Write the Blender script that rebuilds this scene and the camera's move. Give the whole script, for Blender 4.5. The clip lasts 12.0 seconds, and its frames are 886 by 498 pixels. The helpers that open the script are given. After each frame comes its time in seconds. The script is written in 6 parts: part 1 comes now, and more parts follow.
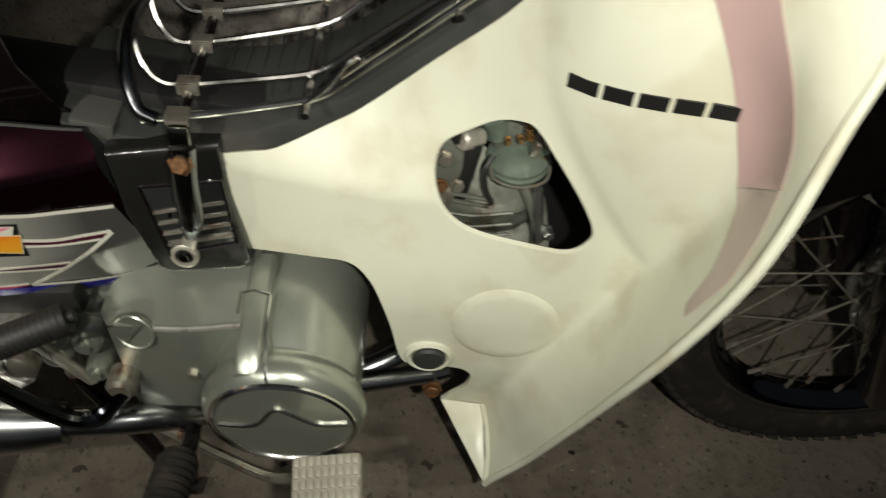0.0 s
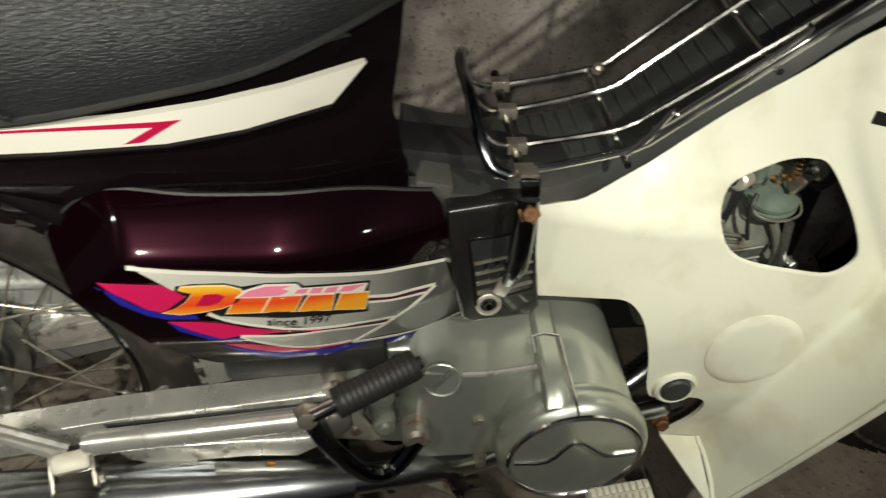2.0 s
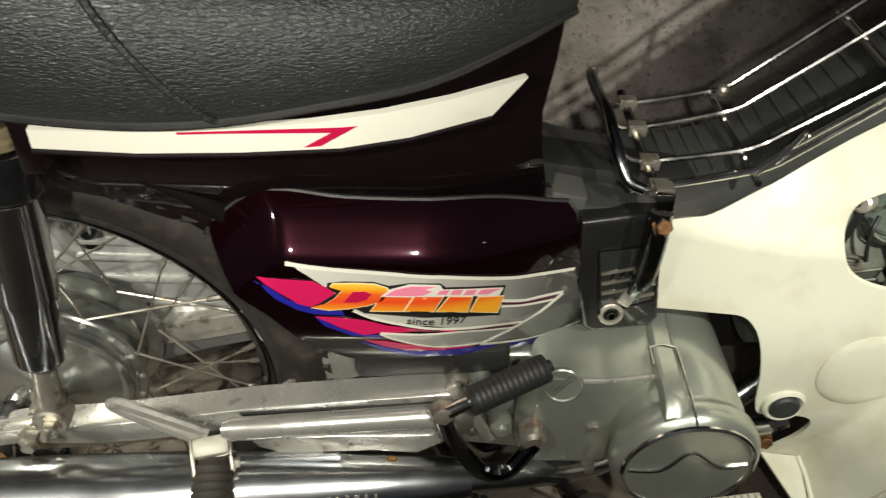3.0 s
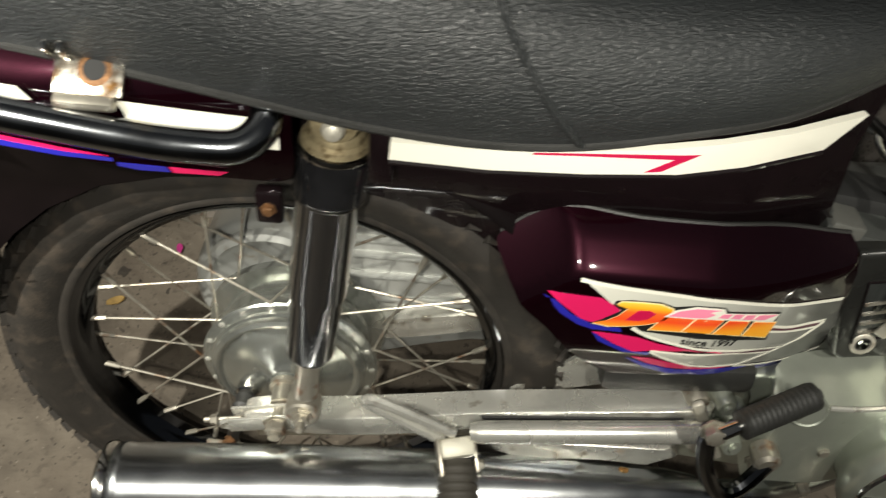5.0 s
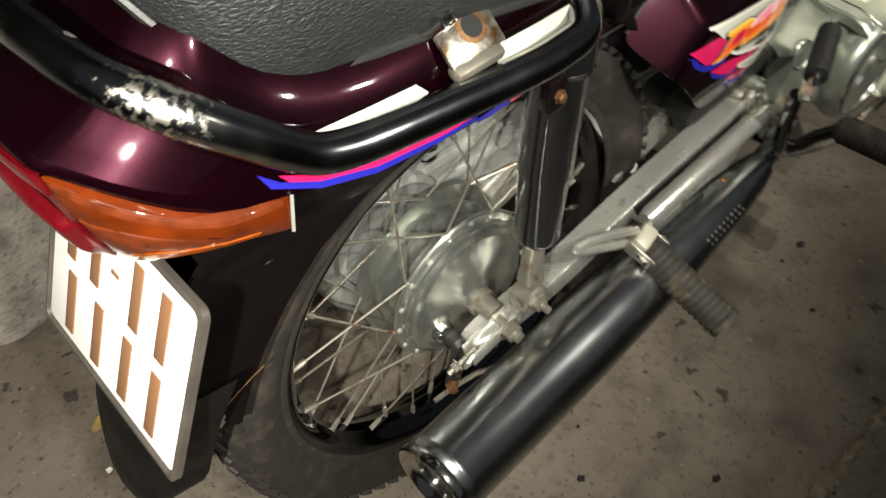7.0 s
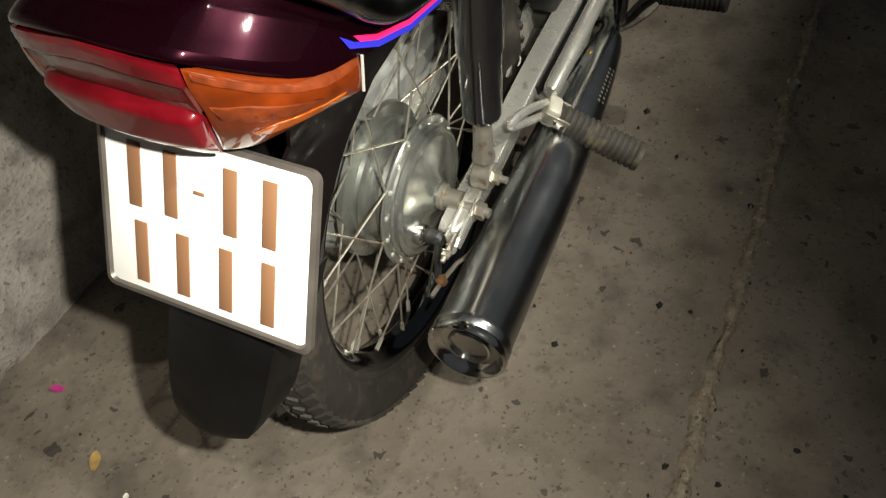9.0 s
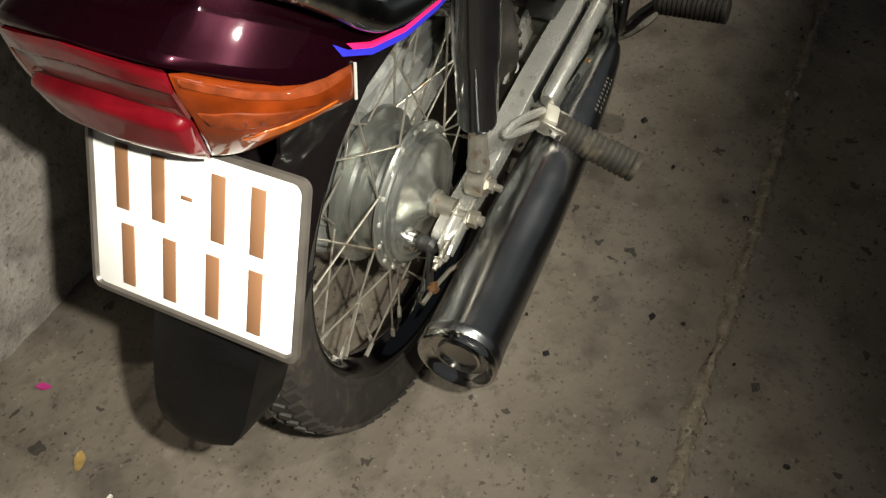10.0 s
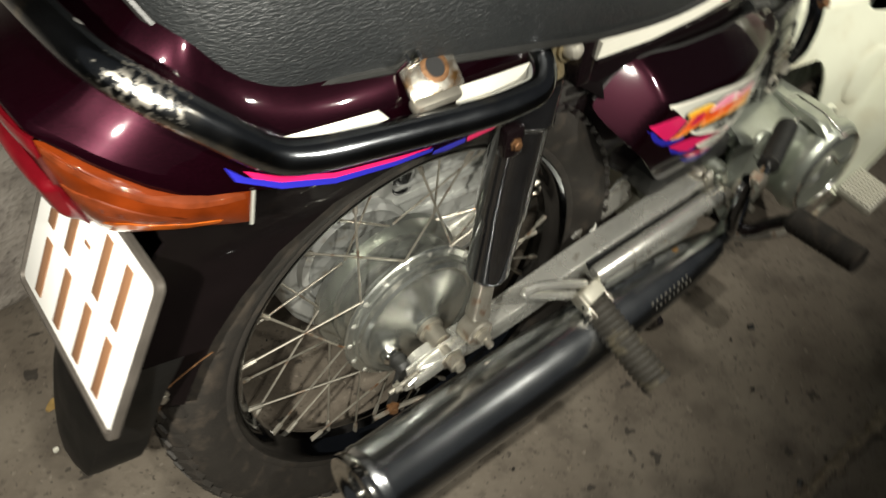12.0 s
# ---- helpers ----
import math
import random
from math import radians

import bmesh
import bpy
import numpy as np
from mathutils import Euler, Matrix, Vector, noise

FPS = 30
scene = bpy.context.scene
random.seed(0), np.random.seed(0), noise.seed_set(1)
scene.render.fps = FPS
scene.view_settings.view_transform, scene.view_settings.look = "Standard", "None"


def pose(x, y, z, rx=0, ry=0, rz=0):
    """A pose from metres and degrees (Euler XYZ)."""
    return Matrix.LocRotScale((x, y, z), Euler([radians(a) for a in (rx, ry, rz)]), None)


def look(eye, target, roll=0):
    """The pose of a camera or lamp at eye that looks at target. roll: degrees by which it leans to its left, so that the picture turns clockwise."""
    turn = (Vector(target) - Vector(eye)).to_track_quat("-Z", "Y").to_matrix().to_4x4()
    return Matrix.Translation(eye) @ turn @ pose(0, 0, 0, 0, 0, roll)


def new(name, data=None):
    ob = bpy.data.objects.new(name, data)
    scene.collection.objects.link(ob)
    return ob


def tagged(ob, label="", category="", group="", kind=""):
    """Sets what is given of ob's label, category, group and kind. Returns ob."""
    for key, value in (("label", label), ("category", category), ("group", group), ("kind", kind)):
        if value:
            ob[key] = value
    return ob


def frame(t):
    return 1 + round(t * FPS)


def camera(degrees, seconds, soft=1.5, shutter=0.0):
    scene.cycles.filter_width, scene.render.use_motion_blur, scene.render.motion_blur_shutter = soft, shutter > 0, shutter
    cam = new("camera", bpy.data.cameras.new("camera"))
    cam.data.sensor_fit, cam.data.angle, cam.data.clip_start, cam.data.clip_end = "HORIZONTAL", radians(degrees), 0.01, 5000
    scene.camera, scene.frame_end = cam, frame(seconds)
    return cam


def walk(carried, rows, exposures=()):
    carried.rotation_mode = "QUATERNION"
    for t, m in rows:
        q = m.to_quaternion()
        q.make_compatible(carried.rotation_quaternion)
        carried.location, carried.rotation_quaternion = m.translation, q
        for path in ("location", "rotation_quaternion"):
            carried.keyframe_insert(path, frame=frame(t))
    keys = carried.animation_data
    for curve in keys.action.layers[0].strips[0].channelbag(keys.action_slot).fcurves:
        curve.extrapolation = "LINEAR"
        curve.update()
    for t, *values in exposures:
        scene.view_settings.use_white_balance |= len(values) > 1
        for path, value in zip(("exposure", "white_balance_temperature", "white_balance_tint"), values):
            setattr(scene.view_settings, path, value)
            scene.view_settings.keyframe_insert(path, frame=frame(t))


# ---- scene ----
cam = camera(56.9, 12.0, 1.3, 0.5)
PATH = [
    (0, (0.753, -0.49, 0.987), (0.814, 0.82, -0.523), 4.5),
    (0.5, (0.665, -0.465, 0.975), (0.762, 0.846, -0.532), 4.5),
    (1, (0.591, -0.491, 0.993), (0.733, 0.887, -0.449), 2.0),
    (1.5, (0.508, -0.522, 0.993), (0.719, 0.907, -0.391), 2.5),
    (2, (0.431, -0.556, 0.99), (0.656, 0.908, -0.354), 4.6),
    (2.5, (0.375, -0.578, 0.995), (0.567, 0.918, -0.318), 5.2),
    (2.7, (0.365, -0.583, 1.0), (0.526, 0.917, -0.314), 4.7),
    (4.3, (0.241, -0.573, 0.996), (0.277, 0.93, -0.323), 3.7),
    (4.5, (0.213, -0.572, 0.995), (0.259, 0.925, -0.33), 4.5),
    (5, (0.124, -0.568, 1.013), (0.19, 0.902, -0.342), 6.2),
    (5.5, (0.01, -0.577, 0.992), (0.243, 0.813, -0.427), 4.6),
    (6, (-0.165, -0.58, 1.015), (0.335, 0.678, -0.457), 0.3),
    (6.5, (-0.28, -0.484, 1.004), (0.383, 0.679, -0.483), -4.3),
    (7, (-0.374, -0.42, 1.004), (0.49, 0.581, -0.497), -2.4),
    (7.5, (-0.485, -0.416, 1.019), (0.593, 0.411, -0.448), -2.5),
    (7.7, (-0.528, -0.408, 1.016), (0.597, 0.372, -0.442), -3.2),
    (9.3, (-0.605, -0.384, 0.998), (0.548, 0.275, -0.497), -6.1),
    (9.5, (-0.602, -0.385, 0.998), (0.555, 0.27, -0.497), -5.5),
    (10, (-0.593, -0.383, 0.998), (0.569, 0.276, -0.49), -4.6),
    (10.5, (-0.589, -0.39, 1.001), (0.578, 0.287, -0.475), -4.0),
    (11, (-0.58, -0.407, 1.01), (0.584, 0.309, -0.45), -3.0),
    (11.5, (-0.524, -0.437, 1.017), (0.598, 0.386, -0.42), 0.2),
    (12, (-0.385, -0.483, 1.029), (0.557, 0.574, -0.383), 6.1),
]
EXPOSURES = [(0, 0.08), (0.5, -0.12), (1, 0.08), (2.5, 0.32), (4.5, 0.88), (5, 0.70), (6, 0.68), (7.5, 0.62), (9.5, 0.80), (11, 0.74), (12, 0.55)]
walk(cam, [(t, look(eye, target, roll)) for t, eye, target, roll in PATH], EXPOSURES)

# ---- light: five fixed stand-ins for the one hand-held light carried along the walk, which lights the machine, and a dim night sky ----
world = bpy.data.worlds.new("night")
scene.world = world
world.use_nodes = True
world.node_tree.nodes["Background"].inputs[0].default_value = (0.9, 0.95, 1.0, 1)
world.node_tree.nodes["Background"].inputs[1].default_value = 0.03


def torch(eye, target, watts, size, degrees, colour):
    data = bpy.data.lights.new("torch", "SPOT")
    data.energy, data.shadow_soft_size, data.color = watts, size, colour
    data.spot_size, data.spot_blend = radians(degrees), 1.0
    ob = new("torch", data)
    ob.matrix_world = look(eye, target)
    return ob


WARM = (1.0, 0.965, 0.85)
# fixed lamps added along the path, in place of one light that moves
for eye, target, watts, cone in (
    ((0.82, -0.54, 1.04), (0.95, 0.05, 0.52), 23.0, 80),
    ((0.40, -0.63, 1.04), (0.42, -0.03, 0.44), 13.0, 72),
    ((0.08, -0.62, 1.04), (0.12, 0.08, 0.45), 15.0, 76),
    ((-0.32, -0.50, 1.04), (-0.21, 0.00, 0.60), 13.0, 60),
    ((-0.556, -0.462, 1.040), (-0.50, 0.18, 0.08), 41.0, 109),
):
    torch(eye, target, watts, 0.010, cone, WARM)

# ---- materials ----


def mat(name, base, rough=0.5, metal=0.0, coat=0.0, bump=0.0, bump_scale=200.0, vary=0.0, vary_scale=12.0, dirt=None, dirt_at=0.62, dirt_scale=9.0, spec=0.5, rough_vary=0.0, trans=0.0):
    m = bpy.data.materials.new(name)
    m.use_nodes = True
    nt = m.node_tree
    b = nt.nodes["Principled BSDF"]
    b.inputs["Roughness"].default_value, b.inputs["Metallic"].default_value = rough, metal
    b.inputs["Coat Weight"].default_value, b.inputs["Coat Roughness"].default_value = coat, 0.04
    b.inputs["Specular IOR Level"].default_value, b.inputs["Transmission Weight"].default_value = spec, trans
    b.inputs["Base Color"].default_value = (*base, 1)
    co = nt.nodes.new("ShaderNodeTexCoord")

    def noise_node(scale, detail=6.0):
        n = nt.nodes.new("ShaderNodeTexNoise")
        n.inputs["Scale"].default_value, n.inputs["Detail"].default_value = scale, detail
        nt.links.new(co.outputs["Object"], n.inputs["Vector"])
        return n

    colour = None
    if vary:
        n = noise_node(vary_scale)
        r = nt.nodes.new("ShaderNodeMapRange")
        r.inputs["From Min"].default_value, r.inputs["From Max"].default_value = 0.3, 0.7
        r.inputs["To Min"].default_value, r.inputs["To Max"].default_value = 1 - vary, 1 + vary
        nt.links.new(n.outputs["Fac"], r.inputs["Value"])
        x = nt.nodes.new("ShaderNodeMix")
        x.data_type, x.blend_type = "RGBA", "MULTIPLY"
        x.inputs["Factor"].default_value = 1.0
        x.inputs["A"].default_value = (*base, 1)
        nt.links.new(r.outputs["Result"], x.inputs["B"])
        colour = x.outputs["Result"]
    if dirt:
        n = noise_node(dirt_scale, 9.0)
        r = nt.nodes.new("ShaderNodeMapRange")
        r.inputs["From Min"].default_value, r.inputs["From Max"].default_value = dirt_at - 0.06, dirt_at + 0.1
        nt.links.new(n.outputs["Fac"], r.inputs["Value"])
        x = nt.nodes.new("ShaderNodeMix")
        x.data_type = "RGBA"
        x.inputs["A"].default_value, x.inputs["B"].default_value = (*base, 1), (*dirt, 1)
        if colour:
            nt.links.new(colour, x.inputs["A"])
        nt.links.new(r.outputs["Result"], x.inputs["Factor"])
        colour = x.outputs["Result"]
    if colour:
        nt.links.new(colour, b.inputs["Base Color"])
    if rough_vary:
        n = noise_node(25.0)
        r = nt.nodes.new("ShaderNodeMapRange")
        r.inputs["From Min"].default_value, r.inputs["From Max"].default_value = 0.3, 0.7
        r.inputs["To Min"].default_value, r.inputs["To Max"].default_value = max(0.02, rough - rough_vary), rough + rough_vary
        nt.links.new(n.outputs["Fac"], r.inputs["Value"])
        nt.links.new(r.outputs["Result"], b.inputs["Roughness"])
    if bump:
        n = noise_node(bump_scale, 3.0)
        bp = nt.nodes.new("ShaderNodeBump")
        bp.inputs["Strength"].default_value, bp.inputs["Distance"].default_value = 1.0, bump
        nt.links.new(n.outputs["Fac"], bp.inputs["Height"])
        nt.links.new(bp.outputs["Normal"], b.inputs["Normal"])
    return m


WHITE_PLASTIC = mat("aged_white_plastic", (0.68, 0.69, 0.56), 0.36, vary=0.06, vary_scale=7, dirt=(0.60, 0.585, 0.455), dirt_at=0.57, dirt_scale=17, bump=0.0001, bump_scale=300, rough_vary=0.08)
MAROON = mat("maroon_paint", (0.0073, 0.0008, 0.0025), 0.30, 0.60, coat=1.0, vary=0.3, vary_scale=900, spec=0.03)
BLACK_PAINT = mat("black_gloss_paint", (0.0045, 0.0022, 0.0028), 0.5, coat=0.9, spec=0.1, vary=0.2, vary_scale=40)
BLACK_PLASTIC = mat("black_plastic", (0.016, 0.016, 0.015), 0.48, bump=0.0003, bump_scale=700, vary=0.2, rough_vary=0.12)
GREY_PLASTIC = mat("worn_grey_plastic", (0.034, 0.036, 0.034), 0.5, bump=0.0003, bump_scale=600, vary=0.25, dirt=(0.075, 0.07, 0.06), dirt_at=0.62)
CHROME = mat("chrome", (0.62, 0.61, 0.58), 0.12, 1.0, vary=0.06, rough_vary=0.06, dirt=(0.22, 0.14, 0.07), dirt_at=0.72, dirt_scale=60)
WIRE_CHROME = mat("bright_wire_chrome", (0.66, 0.65, 0.62), 0.20, 1.0, vary=0.08, rough_vary=0.07)
DARK_CHROME = mat("muffler_chrome", (0.44, 0.455, 0.465), 0.23, 1.0, vary=0.06, vary_scale=20, rough_vary=0.03, dirt=(0.24, 0.21, 0.16), dirt_at=0.74, dirt_scale=34)
RAIL_CHROME = mat("flaking_rail_chrome", (0.21, 0.22, 0.235), 0.17, 1.0, vary=0.10, vary_scale=30, rough_vary=0.05, dirt=(0.44, 0.41, 0.35), dirt_at=0.64, dirt_scale=40, bump=0.00004, bump_scale=200)
RIM_CHROME = mat("dark_rim_chrome", (0.10, 0.105, 0.115), 0.10, 1.0, vary=0.10, vary_scale=30, rough_vary=0.04, dirt=(0.20, 0.16, 0.11), dirt_at=0.72, dirt_scale=50)
CAST = mat("grimy_casting", (0.165, 0.176, 0.145), 0.55, 0.3, vary=0.25, vary_scale=40, bump=0.0006, bump_scale=160, dirt=(0.06, 0.05, 0.035), dirt_at=0.56, dirt_scale=40)
ALLOY = mat("painted_alloy", (0.41, 0.435, 0.375), 0.31, 0.70, coat=0.35, vary=0.04, vary_scale=60, rough_vary=0.02, dirt=(0.24, 0.22, 0.165), dirt_at=0.76, dirt_scale=70)
POLISHED = mat("polished_dark_alloy", (0.27, 0.28, 0.255), 0.12, 1.0, vary=0.08, rough_vary=0.05, dirt=(0.2, 0.17, 0.12), dirt_at=0.68, dirt_scale=30)
HUB = mat("grey_hub_alloy", (0.46, 0.475, 0.44), 0.25, 0.90, vary=0.04, vary_scale=60, rough_vary=0.03, dirt=(0.37, 0.36, 0.32), dirt_at=0.76, dirt_scale=70)
SILVER = mat("silver_paint", (0.72, 0.71, 0.65), 0.26, 0.75, vary=0.05, vary_scale=40, dirt=(0.26, 0.21, 0.15), dirt_at=0.67, dirt_scale=70, rough_vary=0.05)
STEEL = mat("dull_steel", (0.38, 0.355, 0.30), 0.33, 0.75, vary=0.2, vary_scale=50, dirt=(0.20, 0.10, 0.05), dirt_at=0.62, dirt_scale=60)
RUST = mat("rusty_bolt", (0.17, 0.085, 0.037), 0.55, 0.6, vary=0.4, vary_scale=200, bump=0.0004, bump_scale=400)
RUBBER = mat("tyre_rubber", (0.017, 0.014, 0.011), 0.70, vary=0.18, vary_scale=60, bump=0.0004, bump_scale=350, dirt=(0.040, 0.031, 0.023), dirt_at=0.58, dirt_scale=45)
PEG_RUBBER = mat("peg_rubber", (0.035, 0.031, 0.024), 0.7, vary=0.25, bump=0.0004, bump_scale=500, dirt=(0.10, 0.085, 0.055), dirt_at=0.6, dirt_scale=40)
PALE_RUBBER = mat("pale_pedal_rubber", (0.50, 0.48, 0.40), 0.5, 0.2, vary=0.12, dirt=(0.22, 0.19, 0.14), dirt_at=0.62, dirt_scale=40)
DECAL_WHITE = mat("white_decal", (0.78, 0.76, 0.66), 0.3, coat=0.4, vary=0.02)
DECAL_SILVER = mat("silver_decal", (0.37, 0.37, 0.335), 0.32, 0.3, coat=0.4, vary=0.04)
DECAL_MAGENTA = mat("magenta_decal", (0.62, 0.012, 0.10), 0.28, coat=0.5)
DECAL_BLUE = mat("blue_decal", (0.018, 0.018, 0.30), 0.28, coat=0.5)
DECAL_RED = mat("crimson_decal", (0.50, 0.008, 0.06), 0.3, coat=0.4)
DECAL_BLACK = mat("black_decal", (0.012, 0.012, 0.012), 0.35)
DECAL_PINKISH = mat("hot_pink_decal", (0.85, 0.25, 0.38), 0.3, coat=0.4)
DECAL_FADED = mat("worn_stripe_cream", (0.52, 0.43, 0.38), 0.45, vary=0.08, vary_scale=20)
DECAL_PINK = mat("faded_pink_decal", (0.45, 0.315, 0.30), 0.45, vary=0.05)


def ramp_print(name, axis, stops, rough=0.3):
    """A printed colour gradient along one axis of the panel."""
    m = mat(name, stops[0][1], rough, coat=0.4)
    nt = m.node_tree
    co = nt.nodes.new("ShaderNodeTexCoord")
    sep = nt.nodes.new("ShaderNodeSeparateXYZ")
    span = nt.nodes.new("ShaderNodeMapRange")
    span.inputs["From Min"].default_value, span.inputs["From Max"].default_value = stops[0][0], stops[-1][0]
    ramp = nt.nodes.new("ShaderNodeValToRGB")
    for k, (at, colour) in enumerate(stops):
        e = ramp.color_ramp.elements[k] if k < 2 else ramp.color_ramp.elements.new(1.0)
        e.position, e.color = (at - stops[0][0]) / (stops[-1][0] - stops[0][0]), (*colour, 1)
    nt.links.new(co.outputs["Object"], sep.inputs[0])
    nt.links.new(sep.outputs[axis], span.inputs["Value"])
    nt.links.new(span.outputs["Result"], ramp.inputs["Fac"])
    nt.links.new(ramp.outputs["Color"], nt.nodes["Principled BSDF"].inputs["Base Color"])
    return m


DECAL_FIELD = ramp_print("silver_fading_print", 0, [(0.26, (0.66, 0.65, 0.57)), (0.36, (0.50, 0.50, 0.44)), (0.44, (0.30, 0.30, 0.27)), (0.49, (0.065, 0.065, 0.06)), (0.54, (0.05, 0.05, 0.047))])
DECAL_FLAME = ramp_print("flame_print", 2, [(0.481, (0.90, 0.45, 0.03)), (0.497, (0.88, 0.34, 0.02)), (0.508, (0.80, 0.07, 0.015)), (0.517, (0.82, 0.13, 0.02)), (0.523, (0.90, 0.42, 0.02)), (0.529, (0.92, 0.60, 0.08))])
DECAL_CREAM = mat("cream_decal", (0.85, 0.72, 0.40), 0.3, coat=0.4)
DECAL_PLUM = mat("plum_decal", (0.075, 0.006, 0.025), 0.3, coat=0.4)
AMBER_BRIGHT = mat("bright_amber_reflector", (0.22, 0.046, 0.004), 0.3, coat=0.5, vary=0.35, vary_scale=120, spec=0.1)
AMBER = mat("amber_lens", (0.085, 0.0130, 0.0018), 0.35, coat=0.8, vary=0.35, vary_scale=38, spec=0.06)
RED_LENS = mat("red_lens", (0.078, 0.002, 0.0045), 0.35, coat=0.8, vary=0.35, vary_scale=34, spec=0.06)
RED_BRIGHT = mat("bright_red_lens", (0.30, 0.006, 0.010), 0.3, coat=0.6, vary=0.3, vary_scale=120, spec=0.1)
DUSK_LENS = mat("dusky_lens", (0.050, 0.013, 0.011), 0.3, coat=0.9, bump=0.0003, bump_scale=120, vary=0.35, vary_scale=60)
AMBER_DARK = mat("dark_amber", (0.085, 0.017, 0.005), 0.4, coat=0.2, vary=0.35, vary_scale=90, spec=0.05)
PLATE_WHITE = mat("white_reflective_plate", (0.95, 0.94, 0.90), 0.45)
PLATE_BROWN = mat("plate_digits_brown", (0.20, 0.10, 0.05), 0.4)
CARB = mat("greenish_carburettor_alloy", (0.20, 0.25, 0.205), 0.4, 0.5, vary=0.2, vary_scale=60, dirt=(0.2, 0.12, 0.05), dirt_at=0.64, dirt_scale=60)
FENDER = mat("dull_dark_fender", (0.0035, 0.0022, 0.0024), 0.6, coat=0.10, spec=0.06, vary=0.2, vary_scale=30)
PALE_STEEL = mat("pale_worn_steel", (0.58, 0.55, 0.47), 0.38, 0.6, vary=0.12, vary_scale=90, dirt=(0.24, 0.19, 0.13), dirt_at=0.66, dirt_scale=90)
WINDOW_GLOSS = mat("glossy_dark_window", (0.022, 0.024, 0.023), 0.16, coat=1.0, vary=0.2, vary_scale=40)
WORN_CHROME = mat("flaked_worn_chrome", (0.42, 0.40, 0.35), 0.25, 0.9, vary=0.3, vary_scale=90, rough_vary=0.15, dirt=(0.19, 0.10, 0.035), dirt_at=0.52, dirt_scale=70, bump=0.0004, bump_scale=160)
PALE_PLASTIC = mat("scuffed_grey_plastic", (0.075, 0.075, 0.068), 0.5, vary=0.15, bump=0.0003, bump_scale=500, dirt=(0.07, 0.065, 0.055), dirt_at=0.64)
VENT_BLACK = mat("glossy_black_plastic", (0.013, 0.013, 0.012), 0.28, coat=0.4, vary=0.2, rough_vary=0.1)
PLATE_RIM = mat("dull_plate_rim", (0.13, 0.115, 0.10), 0.4, 0.6, vary=0.2, vary_scale=40)
BRUSHED = mat("brushed_grey_steel", (0.30, 0.29, 0.27), 0.42, 0.8, vary=0.25, vary_scale=60, bump=0.0002, bump_scale=500)
SHOCK_BLACK = mat("glossy_black_enamel", (0.010, 0.010, 0.011), 0.16, 0.2, coat=1.0, vary=0.2, vary_scale=60, rough_vary=0.05)
TARNISH = mat("tarnished_brassy_steel", (0.40, 0.33, 0.20), 0.36, 0.7, vary=0.25, vary_scale=120, dirt=(0.14, 0.10, 0.05), dirt_at=0.58, dirt_scale=120)
BRASS = mat("brass", (0.34, 0.20, 0.075), 0.35, 0.8, vary=0.2, vary_scale=200)
FLAP = mat("glossy_flap_plastic", (0.008, 0.008, 0.008), 0.4, vary=0.2, rough_vary=0.1, bump=0.0002, bump_scale=60)
SOOT = mat("brown_soot", (0.16, 0.12, 0.085), 0.7, vary=0.4, vary_scale=60)
CASE = mat("silver_chain_case", (0.40, 0.405, 0.385), 0.34, 0.5, vary=0.06, dirt=(0.26, 0.23, 0.18), dirt_at=0.68, dirt_scale=60)
# near-black that puts deep shade into gaps and holes by colour
SHADE_BLACK = mat("shade_black", (0.006, 0.006, 0.006), 0.7)


def vinyl():
    m = mat("black_seat_vinyl", (0.021, 0.023, 0.024), 0.40, vary=0.15, vary_scale=6, rough_vary=0.06)
    nt = m.node_tree
    b = nt.nodes["Principled BSDF"]
    co = nt.nodes.new("ShaderNodeTexCoord")
    mp = nt.nodes.new("ShaderNodeMapping")
    mp.inputs["Scale"].default_value = (230, 380, 560)
    nt.links.new(co.outputs["Object"], mp.inputs["Vector"])
    n = nt.nodes.new("ShaderNodeTexNoise")
    n.inputs["Scale"].default_value, n.inputs["Detail"].default_value, n.inputs["Distortion"].default_value = 1.0, 3.0, 0.6
    nt.links.new(mp.outputs["Vector"], n.inputs["Vector"])
    bp = nt.nodes.new("ShaderNodeBump")
    bp.inputs["Strength"].default_value, bp.inputs["Distance"].default_value = 1.0, 0.0017
    nt.links.new(n.outputs["Fac"], bp.inputs["Height"])
    nt.links.new(bp.outputs["Normal"], b.inputs["Normal"])
    return m


